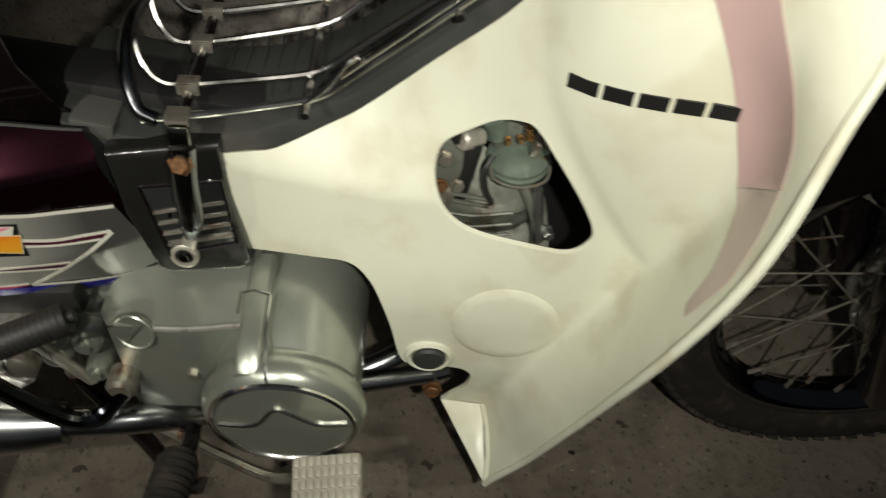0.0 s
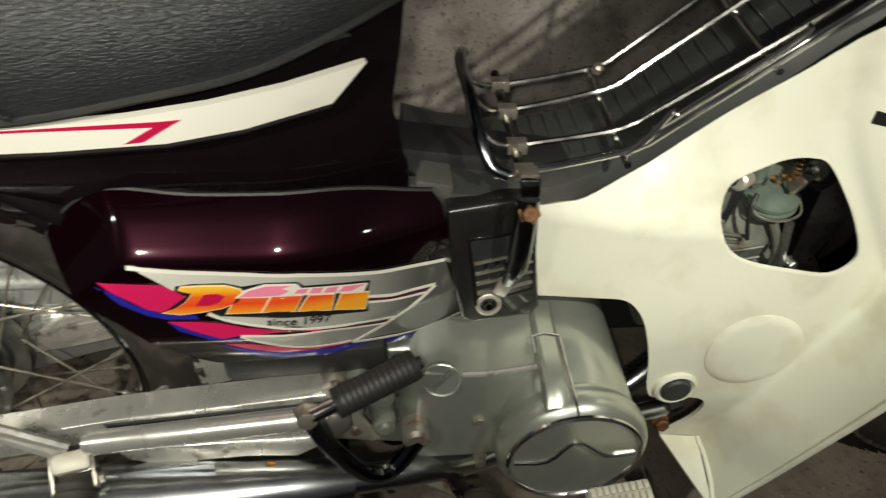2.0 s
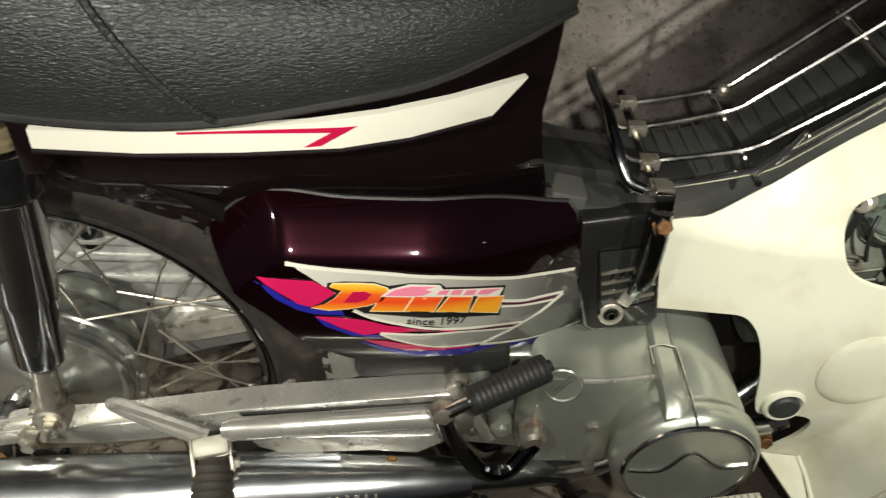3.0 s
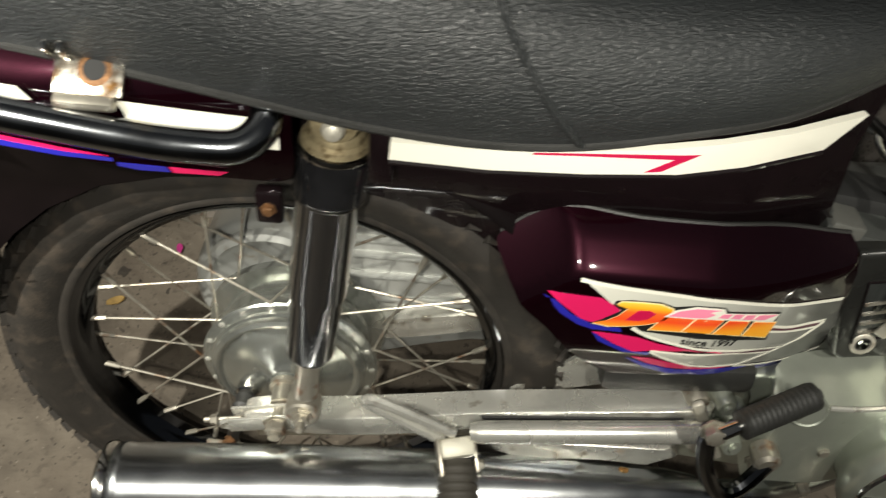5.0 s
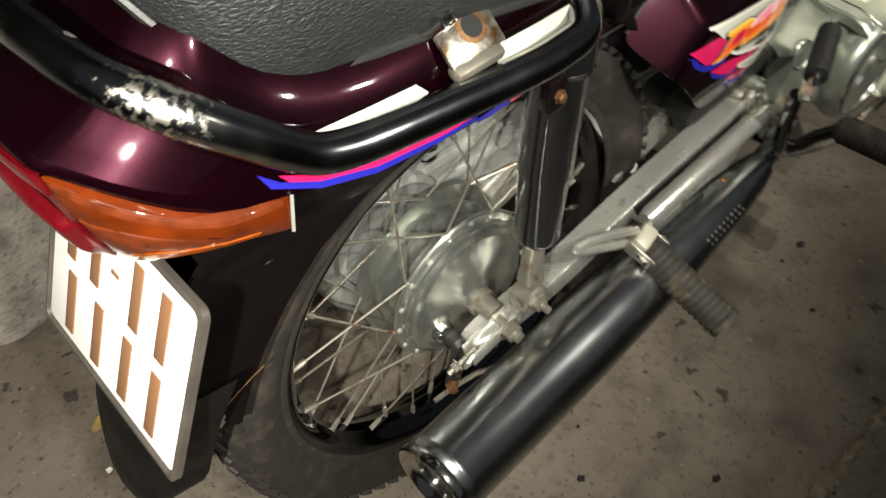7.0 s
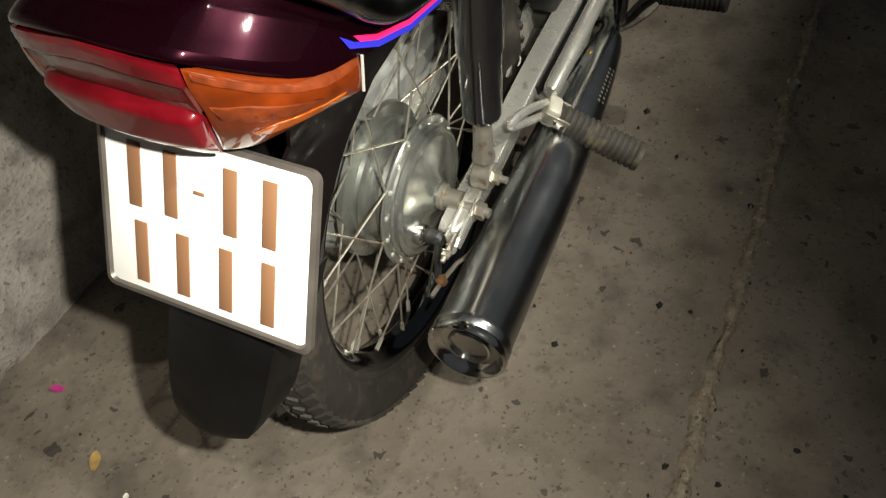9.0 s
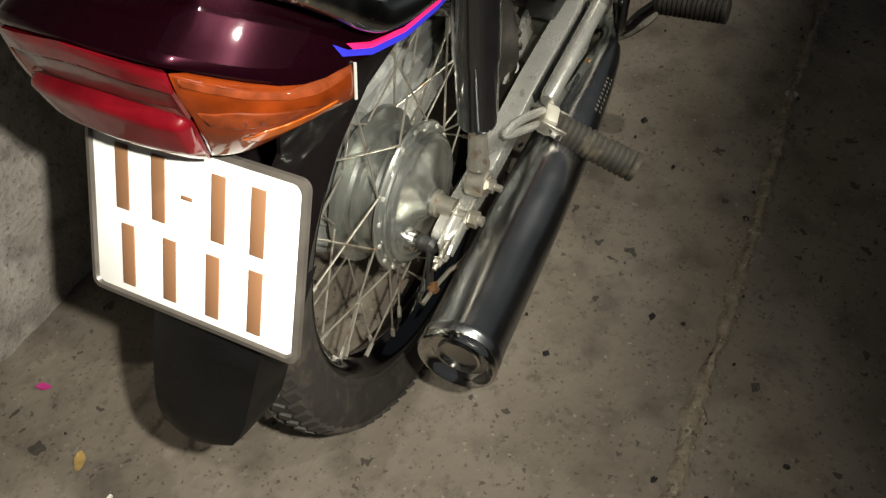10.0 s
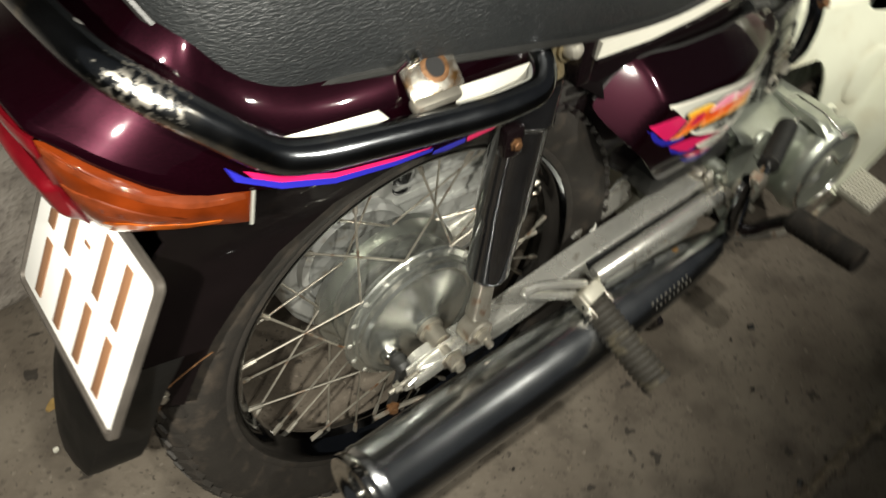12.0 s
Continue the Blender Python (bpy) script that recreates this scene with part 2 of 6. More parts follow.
def chip_layer(nt, co, prev, colour, scale, share, size, amount):
    """Sparse sharp-edged specks: some cells of a broken-up pattern get a small fleck."""
    bend = nt.nodes.new("ShaderNodeTexNoise")
    bend.inputs["Scale"].default_value, bend.inputs["Detail"].default_value = scale * 1.7, 2.0
    nt.links.new(co.outputs["Object"], bend.inputs["Vector"])
    push = nt.nodes.new("ShaderNodeVectorMath")
    push.operation = "MULTIPLY_ADD"
    push.inputs[1].default_value = (1.1 / scale,) * 3
    nt.links.new(bend.outputs["Color"], push.inputs[0])
    nt.links.new(co.outputs["Object"], push.inputs[2])
    cell = nt.nodes.new("ShaderNodeTexVoronoi")
    cell.inputs["Scale"].default_value = scale
    nt.links.new(push.outputs["Vector"], cell.inputs["Vector"])
    pick = nt.nodes.new("ShaderNodeSeparateColor")
    nt.links.new(cell.outputs["Color"], pick.inputs[0])
    chosen = nt.nodes.new("ShaderNodeMapRange")
    chosen.inputs["From Min"].default_value, chosen.inputs["From Max"].default_value = 1 - share, 1.0
    chosen.inputs["To Min"].default_value, chosen.inputs["To Max"].default_value = size * 0.35, size
    nt.links.new(pick.outputs[0], chosen.inputs["Value"])
    gate = nt.nodes.new("ShaderNodeMath")
    gate.operation = "GREATER_THAN"
    gate.inputs[1].default_value = 1 - share
    nt.links.new(pick.outputs[0], gate.inputs[0])
    near = nt.nodes.new("ShaderNodeMath")
    near.operation = "LESS_THAN"
    nt.links.new(cell.outputs["Distance"], near.inputs[0])
    nt.links.new(chosen.outputs["Result"], near.inputs[1])
    both = nt.nodes.new("ShaderNodeMath")
    both.operation = "MULTIPLY"
    nt.links.new(gate.outputs[0], both.inputs[0])
    nt.links.new(near.outputs[0], both.inputs[1])
    soft = nt.nodes.new("ShaderNodeMath")
    soft.operation = "MULTIPLY"
    soft.inputs[1].default_value = amount
    nt.links.new(both.outputs[0], soft.inputs[0])
    x = nt.nodes.new("ShaderNodeMix")
    x.data_type = "RGBA"
    x.inputs["B"].default_value = (*colour, 1)
    nt.links.new(prev, x.inputs["A"])
    nt.links.new(soft.outputs[0], x.inputs["Factor"])
    return x.outputs["Result"]


def concrete(name, base, dark, pale, scale, relief=0.003, chips=(), spots=0.75):
    m = bpy.data.materials.new(name)
    m.use_nodes = True
    nt = m.node_tree
    b = nt.nodes["Principled BSDF"]
    b.inputs["Roughness"].default_value = 0.85
    co = nt.nodes.new("ShaderNodeTexCoord")

    def layer(prev, colour, sc, lo, hi, detail=8.0, amount=1.0):
        n = nt.nodes.new("ShaderNodeTexNoise")
        n.inputs["Scale"].default_value, n.inputs["Detail"].default_value = sc, detail
        nt.links.new(co.outputs["Object"], n.inputs["Vector"])
        r = nt.nodes.new("ShaderNodeMapRange")
        r.inputs["From Min"].default_value, r.inputs["From Max"].default_value, r.inputs["To Max"].default_value = lo, hi, amount
        nt.links.new(n.outputs["Fac"], r.inputs["Value"])
        x = nt.nodes.new("ShaderNodeMix")
        x.data_type = "RGBA"
        x.inputs["B"].default_value = (*colour, 1)
        nt.links.new(prev, x.inputs["A"])
        nt.links.new(r.outputs["Result"], x.inputs["Factor"])
        return x.outputs["Result"], n

    first = nt.nodes.new("ShaderNodeRGB")
    first.outputs[0].default_value = (*base, 1)
    c, _ = layer(first.outputs[0], pale, scale, 0.40, 0.72)
    c, _ = layer(c, dark, scale * 2.3, 0.50, 0.75, amount=0.8)
    c, fine = layer(c, dark, scale * 14, 0.56, 0.70, 8.0, spots)
    c, _ = layer(c, pale, scale * 22, 0.66, 0.72, 3.0, 0.7)
    for colour, sc, share, size, amount in chips:
        c = chip_layer(nt, co, c, colour, sc, share, size, amount)
    nt.links.new(c, b.inputs["Base Color"])
    bp = nt.nodes.new("ShaderNodeBump")
    bp.inputs["Strength"].default_value, bp.inputs["Distance"].default_value = 0.8, relief
    nt.links.new(fine.outputs["Fac"], bp.inputs["Height"])
    nt.links.new(bp.outputs["Normal"], b.inputs["Normal"])
    return m




def wear_patch(m, centre, reach, colour, rough):
    """Adds one flaked patch of bare metal round a place on the thing, broken up by noise."""
    nt = m.node_tree
    b = nt.nodes["Principled BSDF"]
    co = nt.nodes.new("ShaderNodeTexCoord")
    d = nt.nodes.new("ShaderNodeVectorMath")
    d.operation = "DISTANCE"
    d.inputs[1].default_value = centre
    nt.links.new(co.outputs["Object"], d.inputs[0])
    near = nt.nodes.new("ShaderNodeMapRange")
    near.inputs["From Min"].default_value, near.inputs["From Max"].default_value = reach, 0.2 * reach
    near.inputs["To Min"].default_value, near.inputs["To Max"].default_value = -0.25, 0.08
    nt.links.new(d.outputs["Value"], near.inputs["Value"])
    n = nt.nodes.new("ShaderNodeTexNoise")
    n.inputs["Scale"].default_value, n.inputs["Detail"].default_value = 240.0, 8.0
    nt.links.new(co.outputs["Object"], n.inputs["Vector"])
    s = nt.nodes.new("ShaderNodeMath")
    nt.links.new(near.outputs["Result"], s.inputs[0])
    nt.links.new(n.outputs["Fac"], s.inputs[1])
    mask = nt.nodes.new("ShaderNodeMapRange")
    mask.inputs["From Min"].default_value, mask.inputs["From Max"].default_value = 0.49, 0.60
    nt.links.new(s.outputs["Value"], mask.inputs["Value"])
    for name, value in (("Base Color", (*colour, 1)), ("Roughness", rough)):
        x = nt.nodes.new("ShaderNodeMix")
        x.data_type = "RGBA" if name == "Base Color" else "FLOAT"
        a, z = (x.inputs[6], x.inputs[7]) if name == "Base Color" else (x.inputs[2], x.inputs[3])
        z.default_value = value
        nt.links.new(b.inputs[name].links[0].from_socket, a)
        nt.links.new(mask.outputs["Result"], x.inputs[0])
        nt.links.new(x.outputs[2] if name == "Base Color" else x.outputs[0], b.inputs[name])


wear_patch(RAIL_CHROME, (-0.276, -0.118, 0.780), 0.045, (0.64, 0.60, 0.52), 0.36)
VINYL = vinyl()
FLOOR = concrete("stained_concrete", (0.138, 0.114, 0.088), (0.062, 0.050, 0.039), (0.190, 0.163, 0.128), 5.0, 0.003, [
    ((0.026, 0.022, 0.018), 34.0, 0.12, 0.34, 0.80),
    ((0.034, 0.028, 0.022), 80.0, 0.10, 0.34, 0.7),
    ((0.060, 0.048, 0.037), 150.0, 0.25, 0.42, 0.6),
    ((0.260, 0.225, 0.180), 110.0, 0.10, 0.30, 0.6)], 0.45)
WALL = concrete("rough_wall_render", (0.275, 0.245, 0.21), (0.11, 0.092, 0.080), (0.45, 0.41, 0.37), 9.0, 0.004)
SEAM = concrete("crumbly_mortar", (0.215, 0.172, 0.122), (0.075, 0.060, 0.042), (0.34, 0.29, 0.215), 45.0, 0.004, [((0.45, 0.38, 0.28), 160.0, 0.22, 0.40, 0.8), ((0.05, 0.04, 0.03), 120.0, 0.22, 0.42, 0.8)])

# ---- mesh tools ----


def smooth(bm, angle=35):
    for f in bm.faces:
        f.smooth = True
    for e in bm.edges:
        e.smooth = not (len(e.link_faces) == 2 and e.calc_face_angle(0) > radians(angle))


def part(name, bm, material, parent, label="", angle=35):
    """Links a bmesh as one mesh object under a thing or a part."""
    bm.normal_update()
    smooth(bm, angle)
    me = bpy.data.meshes.new(name)
    bm.to_mesh(me)
    bm.free()
    me.materials.append(material)
    ob = new(name, me)
    if parent:
        ob.parent = parent
    return tagged(ob, label)


def spline(pts, n=6, closed=False):
    """A smooth curve through the points."""
    pts = [Vector(p) for p in pts]
    out, count = [], len(pts)
    for i in range(count if closed else count - 1):
        if closed:
            a, b, c, d = (pts[(i + k) % count] for k in (-1, 0, 1, 2))
        else:
            b, c = pts[i], pts[i + 1]
            a = pts[i - 1] if i else b * 2 - c
            d = pts[i + 2] if i + 2 < count else c * 2 - b
        for k in range(n):
            t = k / n
            out.append(0.5 * (2 * b + (c - a) * t + (2 * a - 5 * b + 4 * c - d) * t * t + (3 * b - a - 3 * c + d) * t**3))
    if not closed:
        out.append(pts[-1])
    return out


def ring_faces(bm, rings, closed=False, caps=True):
    n = len(rings[0])
    pairs = list(zip(rings, rings[1:])) + ([(rings[-1], rings[0])] if closed else [])
    for a, b in pairs:
        for i in range(n):
            bm.faces.new((a[i], a[(i + 1) % n], b[(i + 1) % n], b[i]))
    if caps and not closed:
        bm.faces.new(rings[0][::-1])
        bm.faces.new(rings[-1])


def tube(pts, radius, segs=10, closed=False, bm=None):
    """A round bar along a path; radius: one number, or one for each point."""
    bm = bm or bmesh.new()
    pts = [Vector(p) for p in pts]
    radii = radius if isinstance(radius, (list, tuple)) else [radius] * len(pts)
    side, rings = None, []
    for i, p in enumerate(pts):
        a, b = pts[i - 1 if i or closed else 0], pts[(i + 1) % len(pts) if closed or i + 1 < len(pts) else i]
        way = (b - a).normalized()
        if side is None:
            side = way.orthogonal().normalized()
        side = (side - way * side.dot(way)).normalized()
        up = way.cross(side)
        rings.append([bm.verts.new(p + radii[i] * (math.cos(k * math.tau / segs) * side + math.sin(k * math.tau / segs) * up)) for k in range(segs)])
    ring_faces(bm, rings, closed)
    bmesh.ops.recalc_face_normals(bm, faces=bm.faces)
    return bm


def lathe(profile, origin, axis, segs=32, bm=None, closed=False):
    """A turned body: profile rows of (way along the axis, radius)."""
    bm = bm or bmesh.new()
    origin, axis = Vector(origin), Vector(axis).normalized()
    side = axis.orthogonal().normalized()
    up = axis.cross(side)
    rings = [[bm.verts.new(origin + axis * h + max(r, 1e-4) * (math.cos(k * math.tau / segs) * side + math.sin(k * math.tau / segs) * up)) for k in range(segs)] for h, r in profile]
    ring_faces(bm, rings, closed)
    bmesh.ops.recalc_face_normals(bm, faces=bm.faces)
    return bm


def block(size, m, bevel=0.002, bm=None):
    """A box with rounded edges, at the pose m."""
    own = bmesh.new()
    bmesh.ops.create_cube(own, size=1.0, matrix=Matrix.Diagonal((*size, 1)))
    if bevel:
        bmesh.ops.bevel(own, geom=list(own.edges), offset=bevel, segments=2, affect="EDGES", profile=0.5)
    bmesh.ops.transform(own, matrix=m, verts=own.verts)
    if bm is None:
        return own
    me = bpy.data.meshes.new("scratch")
    own.to_mesh(me)
    own.free()
    bm.from_mesh(me)
    bpy.data.meshes.remove(me)
    return bm


def inside(p, poly):
    hit, j = False, len(poly) - 1
    for i in range(len(poly)):
        (xi, yi), (xj, yj) = poly[i], poly[j]
        if (yi > p[1]) != (yj > p[1]) and p[0] < (xj - xi) * (p[1] - yi) / (yj - yi) + xi:
            hit = not hit
        j = i
    return hit


def near_edge(p, poly, d):
    for i in range(len(poly)):
        a, b = poly[i - 1], poly[i]
        ex, ey = b[0] - a[0], b[1] - a[1]
        t = max(0, min(1, ((p[0] - a[0]) * ex + (p[1] - a[1]) * ey) / (ex * ex + ey * ey + 1e-12)))
        if (p[0] - a[0] - t * ex) ** 2 + (p[1] - a[1] - t * ey) ** 2 < d * d:
            return True
    return False


def panel(outline, fn, thick=0.003, res=0.012, holes=()):
    """A curved sheet with thickness: a flat outline (u, v) with holes, laid into space by fn(u, v)."""
    from mathutils.geometry import delaunay_2d_cdt

    outline = [tuple(p[:2]) for p in outline]
    holes = [[tuple(p[:2]) for p in h] for h in holes]
    pts, edges = [], []
    for loop in (outline, *holes):
        k = len(pts)
        pts += loop
        edges += [(k + i, k + (i + 1) % len(loop)) for i in range(len(loop))]
    us, vs = [p[0] for p in outline], [p[1] for p in outline]
    u = min(us) + res / 2
    while u < max(us):
        v = min(vs) + res / 2
        while v < max(vs):
            if inside((u, v), outline) and not any(inside((u, v), h) for h in holes) and not any(near_edge((u, v), loop, res * 0.45) for loop in (outline, *holes)):
                pts.append((u, v))
            v += res
        u += res
    flat, _, tris, _, _, _ = delaunay_2d_cdt([Vector(p) for p in pts], edges, [], 0, 1e-6)
    bm = bmesh.new()
    verts = [bm.verts.new(fn(p[0], p[1])) for p in flat]
    for t in tris:
        c = sum((flat[i] for i in t), Vector((0, 0))) / len(t)
        if inside(c, outline) and not any(inside(c, h) for h in holes):
            bm.faces.new([verts[i] for i in t])
    for v in [v for v in bm.verts if not v.link_faces]:
        bm.verts.remove(v)
    bmesh.ops.recalc_face_normals(bm, faces=bm.faces)
    bm.normal_update()
    if sum(f.normal.y * f.calc_area() for f in bm.faces) > 0:
        bmesh.ops.reverse_faces(bm, faces=bm.faces)
        bm.normal_update()
    front = list(bm.faces)
    back = {v: bm.verts.new(v.co - v.normal * thick) for v in list(bm.verts)}
    rim = [e for e in bm.edges if len(e.link_faces) == 1]
    for f in front:
        bm.faces.new([back[v] for v in reversed(f.verts)])
    for e in rim:
        a, b = e.verts
        bm.faces.new((b, a, back[a], back[b]))
    bmesh.ops.recalc_face_normals(bm, faces=bm.faces)
    return bm


def slab(outline, y0, y1, bevel=0.006, steps=3):
    """A cast cover: an outline in x and z, from y0 out to y1, with a rounded outer edge."""
    bm = bmesh.new()
    n = len(outline)
    cx, cz = sum(p[0] for p in outline) / n, sum(p[1] for p in outline) / n
    reach = sum(math.hypot(p[0] - cx, p[1] - cz) for p in outline) / n
    rings = []
    sign = 1 if y1 > y0 else -1
    for y, inset in [(y0, 0.0)] + [(y1 - sign * bevel * (1 - math.sin(k / steps * math.pi / 2)), bevel * (1 - math.cos(k / steps * math.pi / 2))) for k in range(steps + 1)]:
        s = 1 - inset / reach
        rings.append([bm.verts.new((cx + (p[0] - cx) * s, y, cz + (p[1] - cz) * s)) for p in outline])
    ring_faces(bm, rings)
    bmesh.ops.recalc_face_normals(bm, faces=bm.faces)
    return bm


def lerp_at(z, rows):
    """A value that goes evenly from row to row of (z, value)."""
    if z <= rows[0][0]:
        return rows[0][1]
    for (a, va), (b, vb) in zip(rows, rows[1:]):
        if z <= b:
            return va + (vb - va) * (z - a) / (b - a)
    return rows[-1][1]


def smooth_at(z, rows, reach=0.030):
    """Like lerp_at, but with the corners rounded."""
    return sum(lerp_at(z + d * reach, rows) * w for d, w in ((-1, 0.1), (-0.5, 0.2), (0, 0.4), (0.5, 0.2), (1, 0.1)))


def ease(t):
    t = max(0.0, min(1.0, t))
    return t * t * (3 - 2 * t)


def bolt(at, axis, r, material, parent, h=0.006, name="bolt", label=""):
    return part(name, lathe([(0, r * 1.35), (0.0015, r * 1.35), (0.0015, r), (h, r), (h + 0.0008, r * 0.85)], at, axis, 6), material, parent, label)


def beam(a, b, wy, wz, bevel=0.004):
    a, b = Vector(a), Vector(b)
    d = b - a
    q = Matrix.Translation((a + b) / 2) @ d.to_track_quat("X", "Z").to_matrix().to_4x4()
    return block((d.length, wy, wz), q, bevel)


# ---- setting ----


def ground_sheet():
    bm = bmesh.new()
    near = [-1.4 + 0.025 * i for i in range(149)]
    xs = [-40, -8, -2.5] + near + [3.5, 8, 40]
    ys = [-40, -8, -2.5] + [-1.4 + 0.025 * i for i in range(80)] + [0.62]
    grid = [[bm.verts.new((x, y, 0.006 * (noise.noise((x * 3, y * 3, 0)) - 0.0) * (1 if abs(x) < 3 and abs(y) < 2 else 0) - 0.004)) for y in ys] for x in xs]
    for a, b in zip(grid, grid[1:]):
        for i in range(len(ys) - 1):
            bm.faces.new((a[i], b[i], b[i + 1], a[i + 1]))
    return bm


tagged(part("ground", ground_sheet(), FLOOR, None), "stained grey-brown concrete floor with grit and dark spots", "floor", kind="structure")


def wall_sheet():
    bm = bmesh.new()
    xs = [-30, -4] + [-1.2 + 0.03 * i for i in range(120)] + [5, 30]
    zs = [-0.02 + 0.03 * i for i in range(44)] + [2.2, 3.2]
    rows = []
    for x in xs:
        rows.append([bm.verts.new((x, 0.575 + (0.022 * noise.noise((x * 7, z * 7, 3)) + 0.008 * noise.noise((x * 25, z * 25, 5))), z)) for z in zs])
        rows[-1].append(bm.verts.new((x, 0.80, 3.2)))
        rows[-1].append(bm.verts.new((x, 0.80, -0.02)))
    for a, b in zip(rows, rows[1:]):
        for i in range(len(a)):
            j = (i + 1) % len(a)
            bm.faces.new((a[i], b[i], b[j], a[j]))
    bm.faces.new(rows[0])
    bm.faces.new(rows[-1][::-1])
    bmesh.ops.recalc_face_normals(bm, faces=bm.faces)
    return bm


tagged(part("wall_north", wall_sheet(), WALL, None, angle=80), "rough stained grey render wall along the floor's edge", "wall", kind="structure")


def seam_strip():
    """A broken ridge of old mortar with ragged sides."""
    bm = bmesh.new()
    rows = []
    x = -2.5
    while x < 4:
        w = max(0.004, 0.013 + 0.010 * noise.noise((x * 9, 1, 0)) + 0.008 * noise.noise((x * 34, 2, 0)) + 0.004 * noise.noise((x * 110, 4, 0)))
        y = -0.392 + 0.014 * ease((x - 0.2) / 0.8) + 0.008 * noise.noise((x * 6, 5, 0)) + 0.004 * noise.noise((x * 30, 7, 0))
        top = 0.0035 + 0.004 * noise.noise((x * 40, 9, 0))
        rows.append([bm.verts.new((x, y + s * w, z)) for s, z in ((-1.2, -0.012), (-0.7 - 0.3 * random.random(), -0.002), (-0.35, top + 0.003 * random.random()), (0.3, top + 0.003 * random.random()), (0.7 + 0.3 * random.random(), -0.002), (1.2, -0.012))])
        x += 0.007
    for a, b in zip(rows, rows[1:]):
        for i in range(5):
            bm.faces.new((a[i], b[i], b[i + 1], a[i + 1]))
    bmesh.ops.recalc_face_normals(bm, faces=bm.faces)
    return bm


tagged(part("trim", seam_strip(), SEAM, None), "crumbling pale mortar seam across the concrete floor", "floor seam", kind="structure")

# ---- the motorcycle ----
bike = tagged(new("motorcycle"), "maroon and white step-through motorcycle on its centre stand, worn and dusty", "motorcycle")


def wheel(name, centre, turn, hub_r):
    """A spoked wheel on the y axis: hub, rim, tyre, tread and spokes."""
    m = Matrix.Translation(centre) @ turn
    o, ax = (0, 0, 0), (0, 1, 0)
    h = hub_r
    hub_bm = lathe([(-0.050, 0.011), (-0.050, 0.0155), (-0.042, 0.017), (-0.0400, 0.021), (-0.0355, h * 0.30), (-0.0315, h * 0.62), (-0.0285, h * 0.80), (-0.0310, h * 0.83), (-0.0318, h * 0.88), (-0.0290, h * 0.925), (-0.0235, h * 0.935), (-0.0220, h * 0.965), (-0.0190, h * 0.975), (-0.0180, h * 1.06), (-0.0160, h * 1.08), (-0.0135, h * 1.07), (-0.0125, h * 0.95), (-0.006, h * 0.88), (0.000, h * 0.90), (0.003, h * 0.84), (0.008, h * 0.84), (0.014, h * 0.86), (0.017, h * 0.95), (0.022, h * 0.96), (0.025, h * 0.90), (0.030, h * 0.92), (0.033, h * 1.12), (0.040, h * 1.14), (0.043, h * 0.8), (0.058, 0.03), (0.058, 0.01)], o, ax, 56)
    bmesh.ops.transform(hub_bm, matrix=m, verts=hub_bm.verts)
    hub = part(name, hub_bm, HUB, bike, "silver drum-brake hub with ribbed flanges")

    def sub(pname, bm, material, label=""):
        bmesh.ops.transform(bm, matrix=m, verts=bm.verts)
        return part(pname, bm, material, hub, label)

    sub("tyre", lathe([(-0.019, 0.221), (-0.025, 0.229), (-0.0262, 0.233), (-0.0255, 0.236), (-0.032, 0.245), (-0.0365, 0.255), (-0.0385, 0.266), (-0.0375, 0.269), (-0.035, 0.281), (-0.024, 0.2915), (-0.009, 0.296), (0.009, 0.296), (0.024, 0.2915), (0.035, 0.281), (0.0385, 0.266), (0.0365, 0.255), (0.032, 0.245), (0.027, 0.231), (0.019, 0.221)], o, ax, 96, closed=True), RUBBER, "dusty black road tyre")
    sub("rim", lathe([(-0.021, 0.230), (-0.0240, 0.2290), (-0.0245, 0.2265), (-0.0225, 0.2225), (-0.019, 0.2180), (-0.012, 0.2145), (-0.006, 0.2085), (0.006, 0.2085), (0.012, 0.2145), (0.019, 0.2180), (0.0235, 0.2225), (0.0235, 0.2285), (0.021, 0.230), (0.014, 0.222), (0, 0.216), (-0.014, 0.222)], o, ax, 96, closed=True), RIM_CHROME, "dark chromed steel rim")
    tread = bmesh.new()
    count = 78
    for k in range(count):
        for y, half, tilt, r in ((-0.029, 0.0076, 0.35, 0.2868), (-0.0105, 0.0062, -0.4, 0.2942), (0.0105, 0.0062, 0.4, 0.2942), (0.029, 0.0076, -0.35, 0.2868)):
            a = (k + (0.5 if abs(y) < 0.01 else 0)) * math.tau / count
            lean = math.atan2(y, 0.03) * 0.75
            q = pose(0, 0, 0, 0, math.degrees(a), 0) @ pose(0, y, r, math.degrees(-lean), 0, 0) @ pose(0, 0, 0, 0, 0, math.degrees(tilt))
            block((0.0135, half * 2, 0.0085), q, 0, tread)
    sub("tread", tread, RUBBER, "worn block tread")
    for k in range(36):
        s = -1 if k % 2 else 1
        a = k * math.tau / 36
        lead = (1 if (k // 2) % 2 else -1) * 0.62
        p0 = Vector((hub_r * 1.01 * math.cos(a + lead), 0.037 if s > 0 else -0.0165, hub_r * 1.01 * math.sin(a + lead)))
        p1 = Vector((0.2115 * math.cos(a), s * 0.005, 0.2115 * math.sin(a)))
        way = (p1 - p0).normalized()
        bm = tube([p0, p1 - way * 0.018], 0.00135, 6)
        tube([p1 - way * 0.018, p1 - way * 0.017, p1], [0.0023, 0.0029, 0.0032], 6, bm=bm)
        sub("spoke", bm, STEEL)
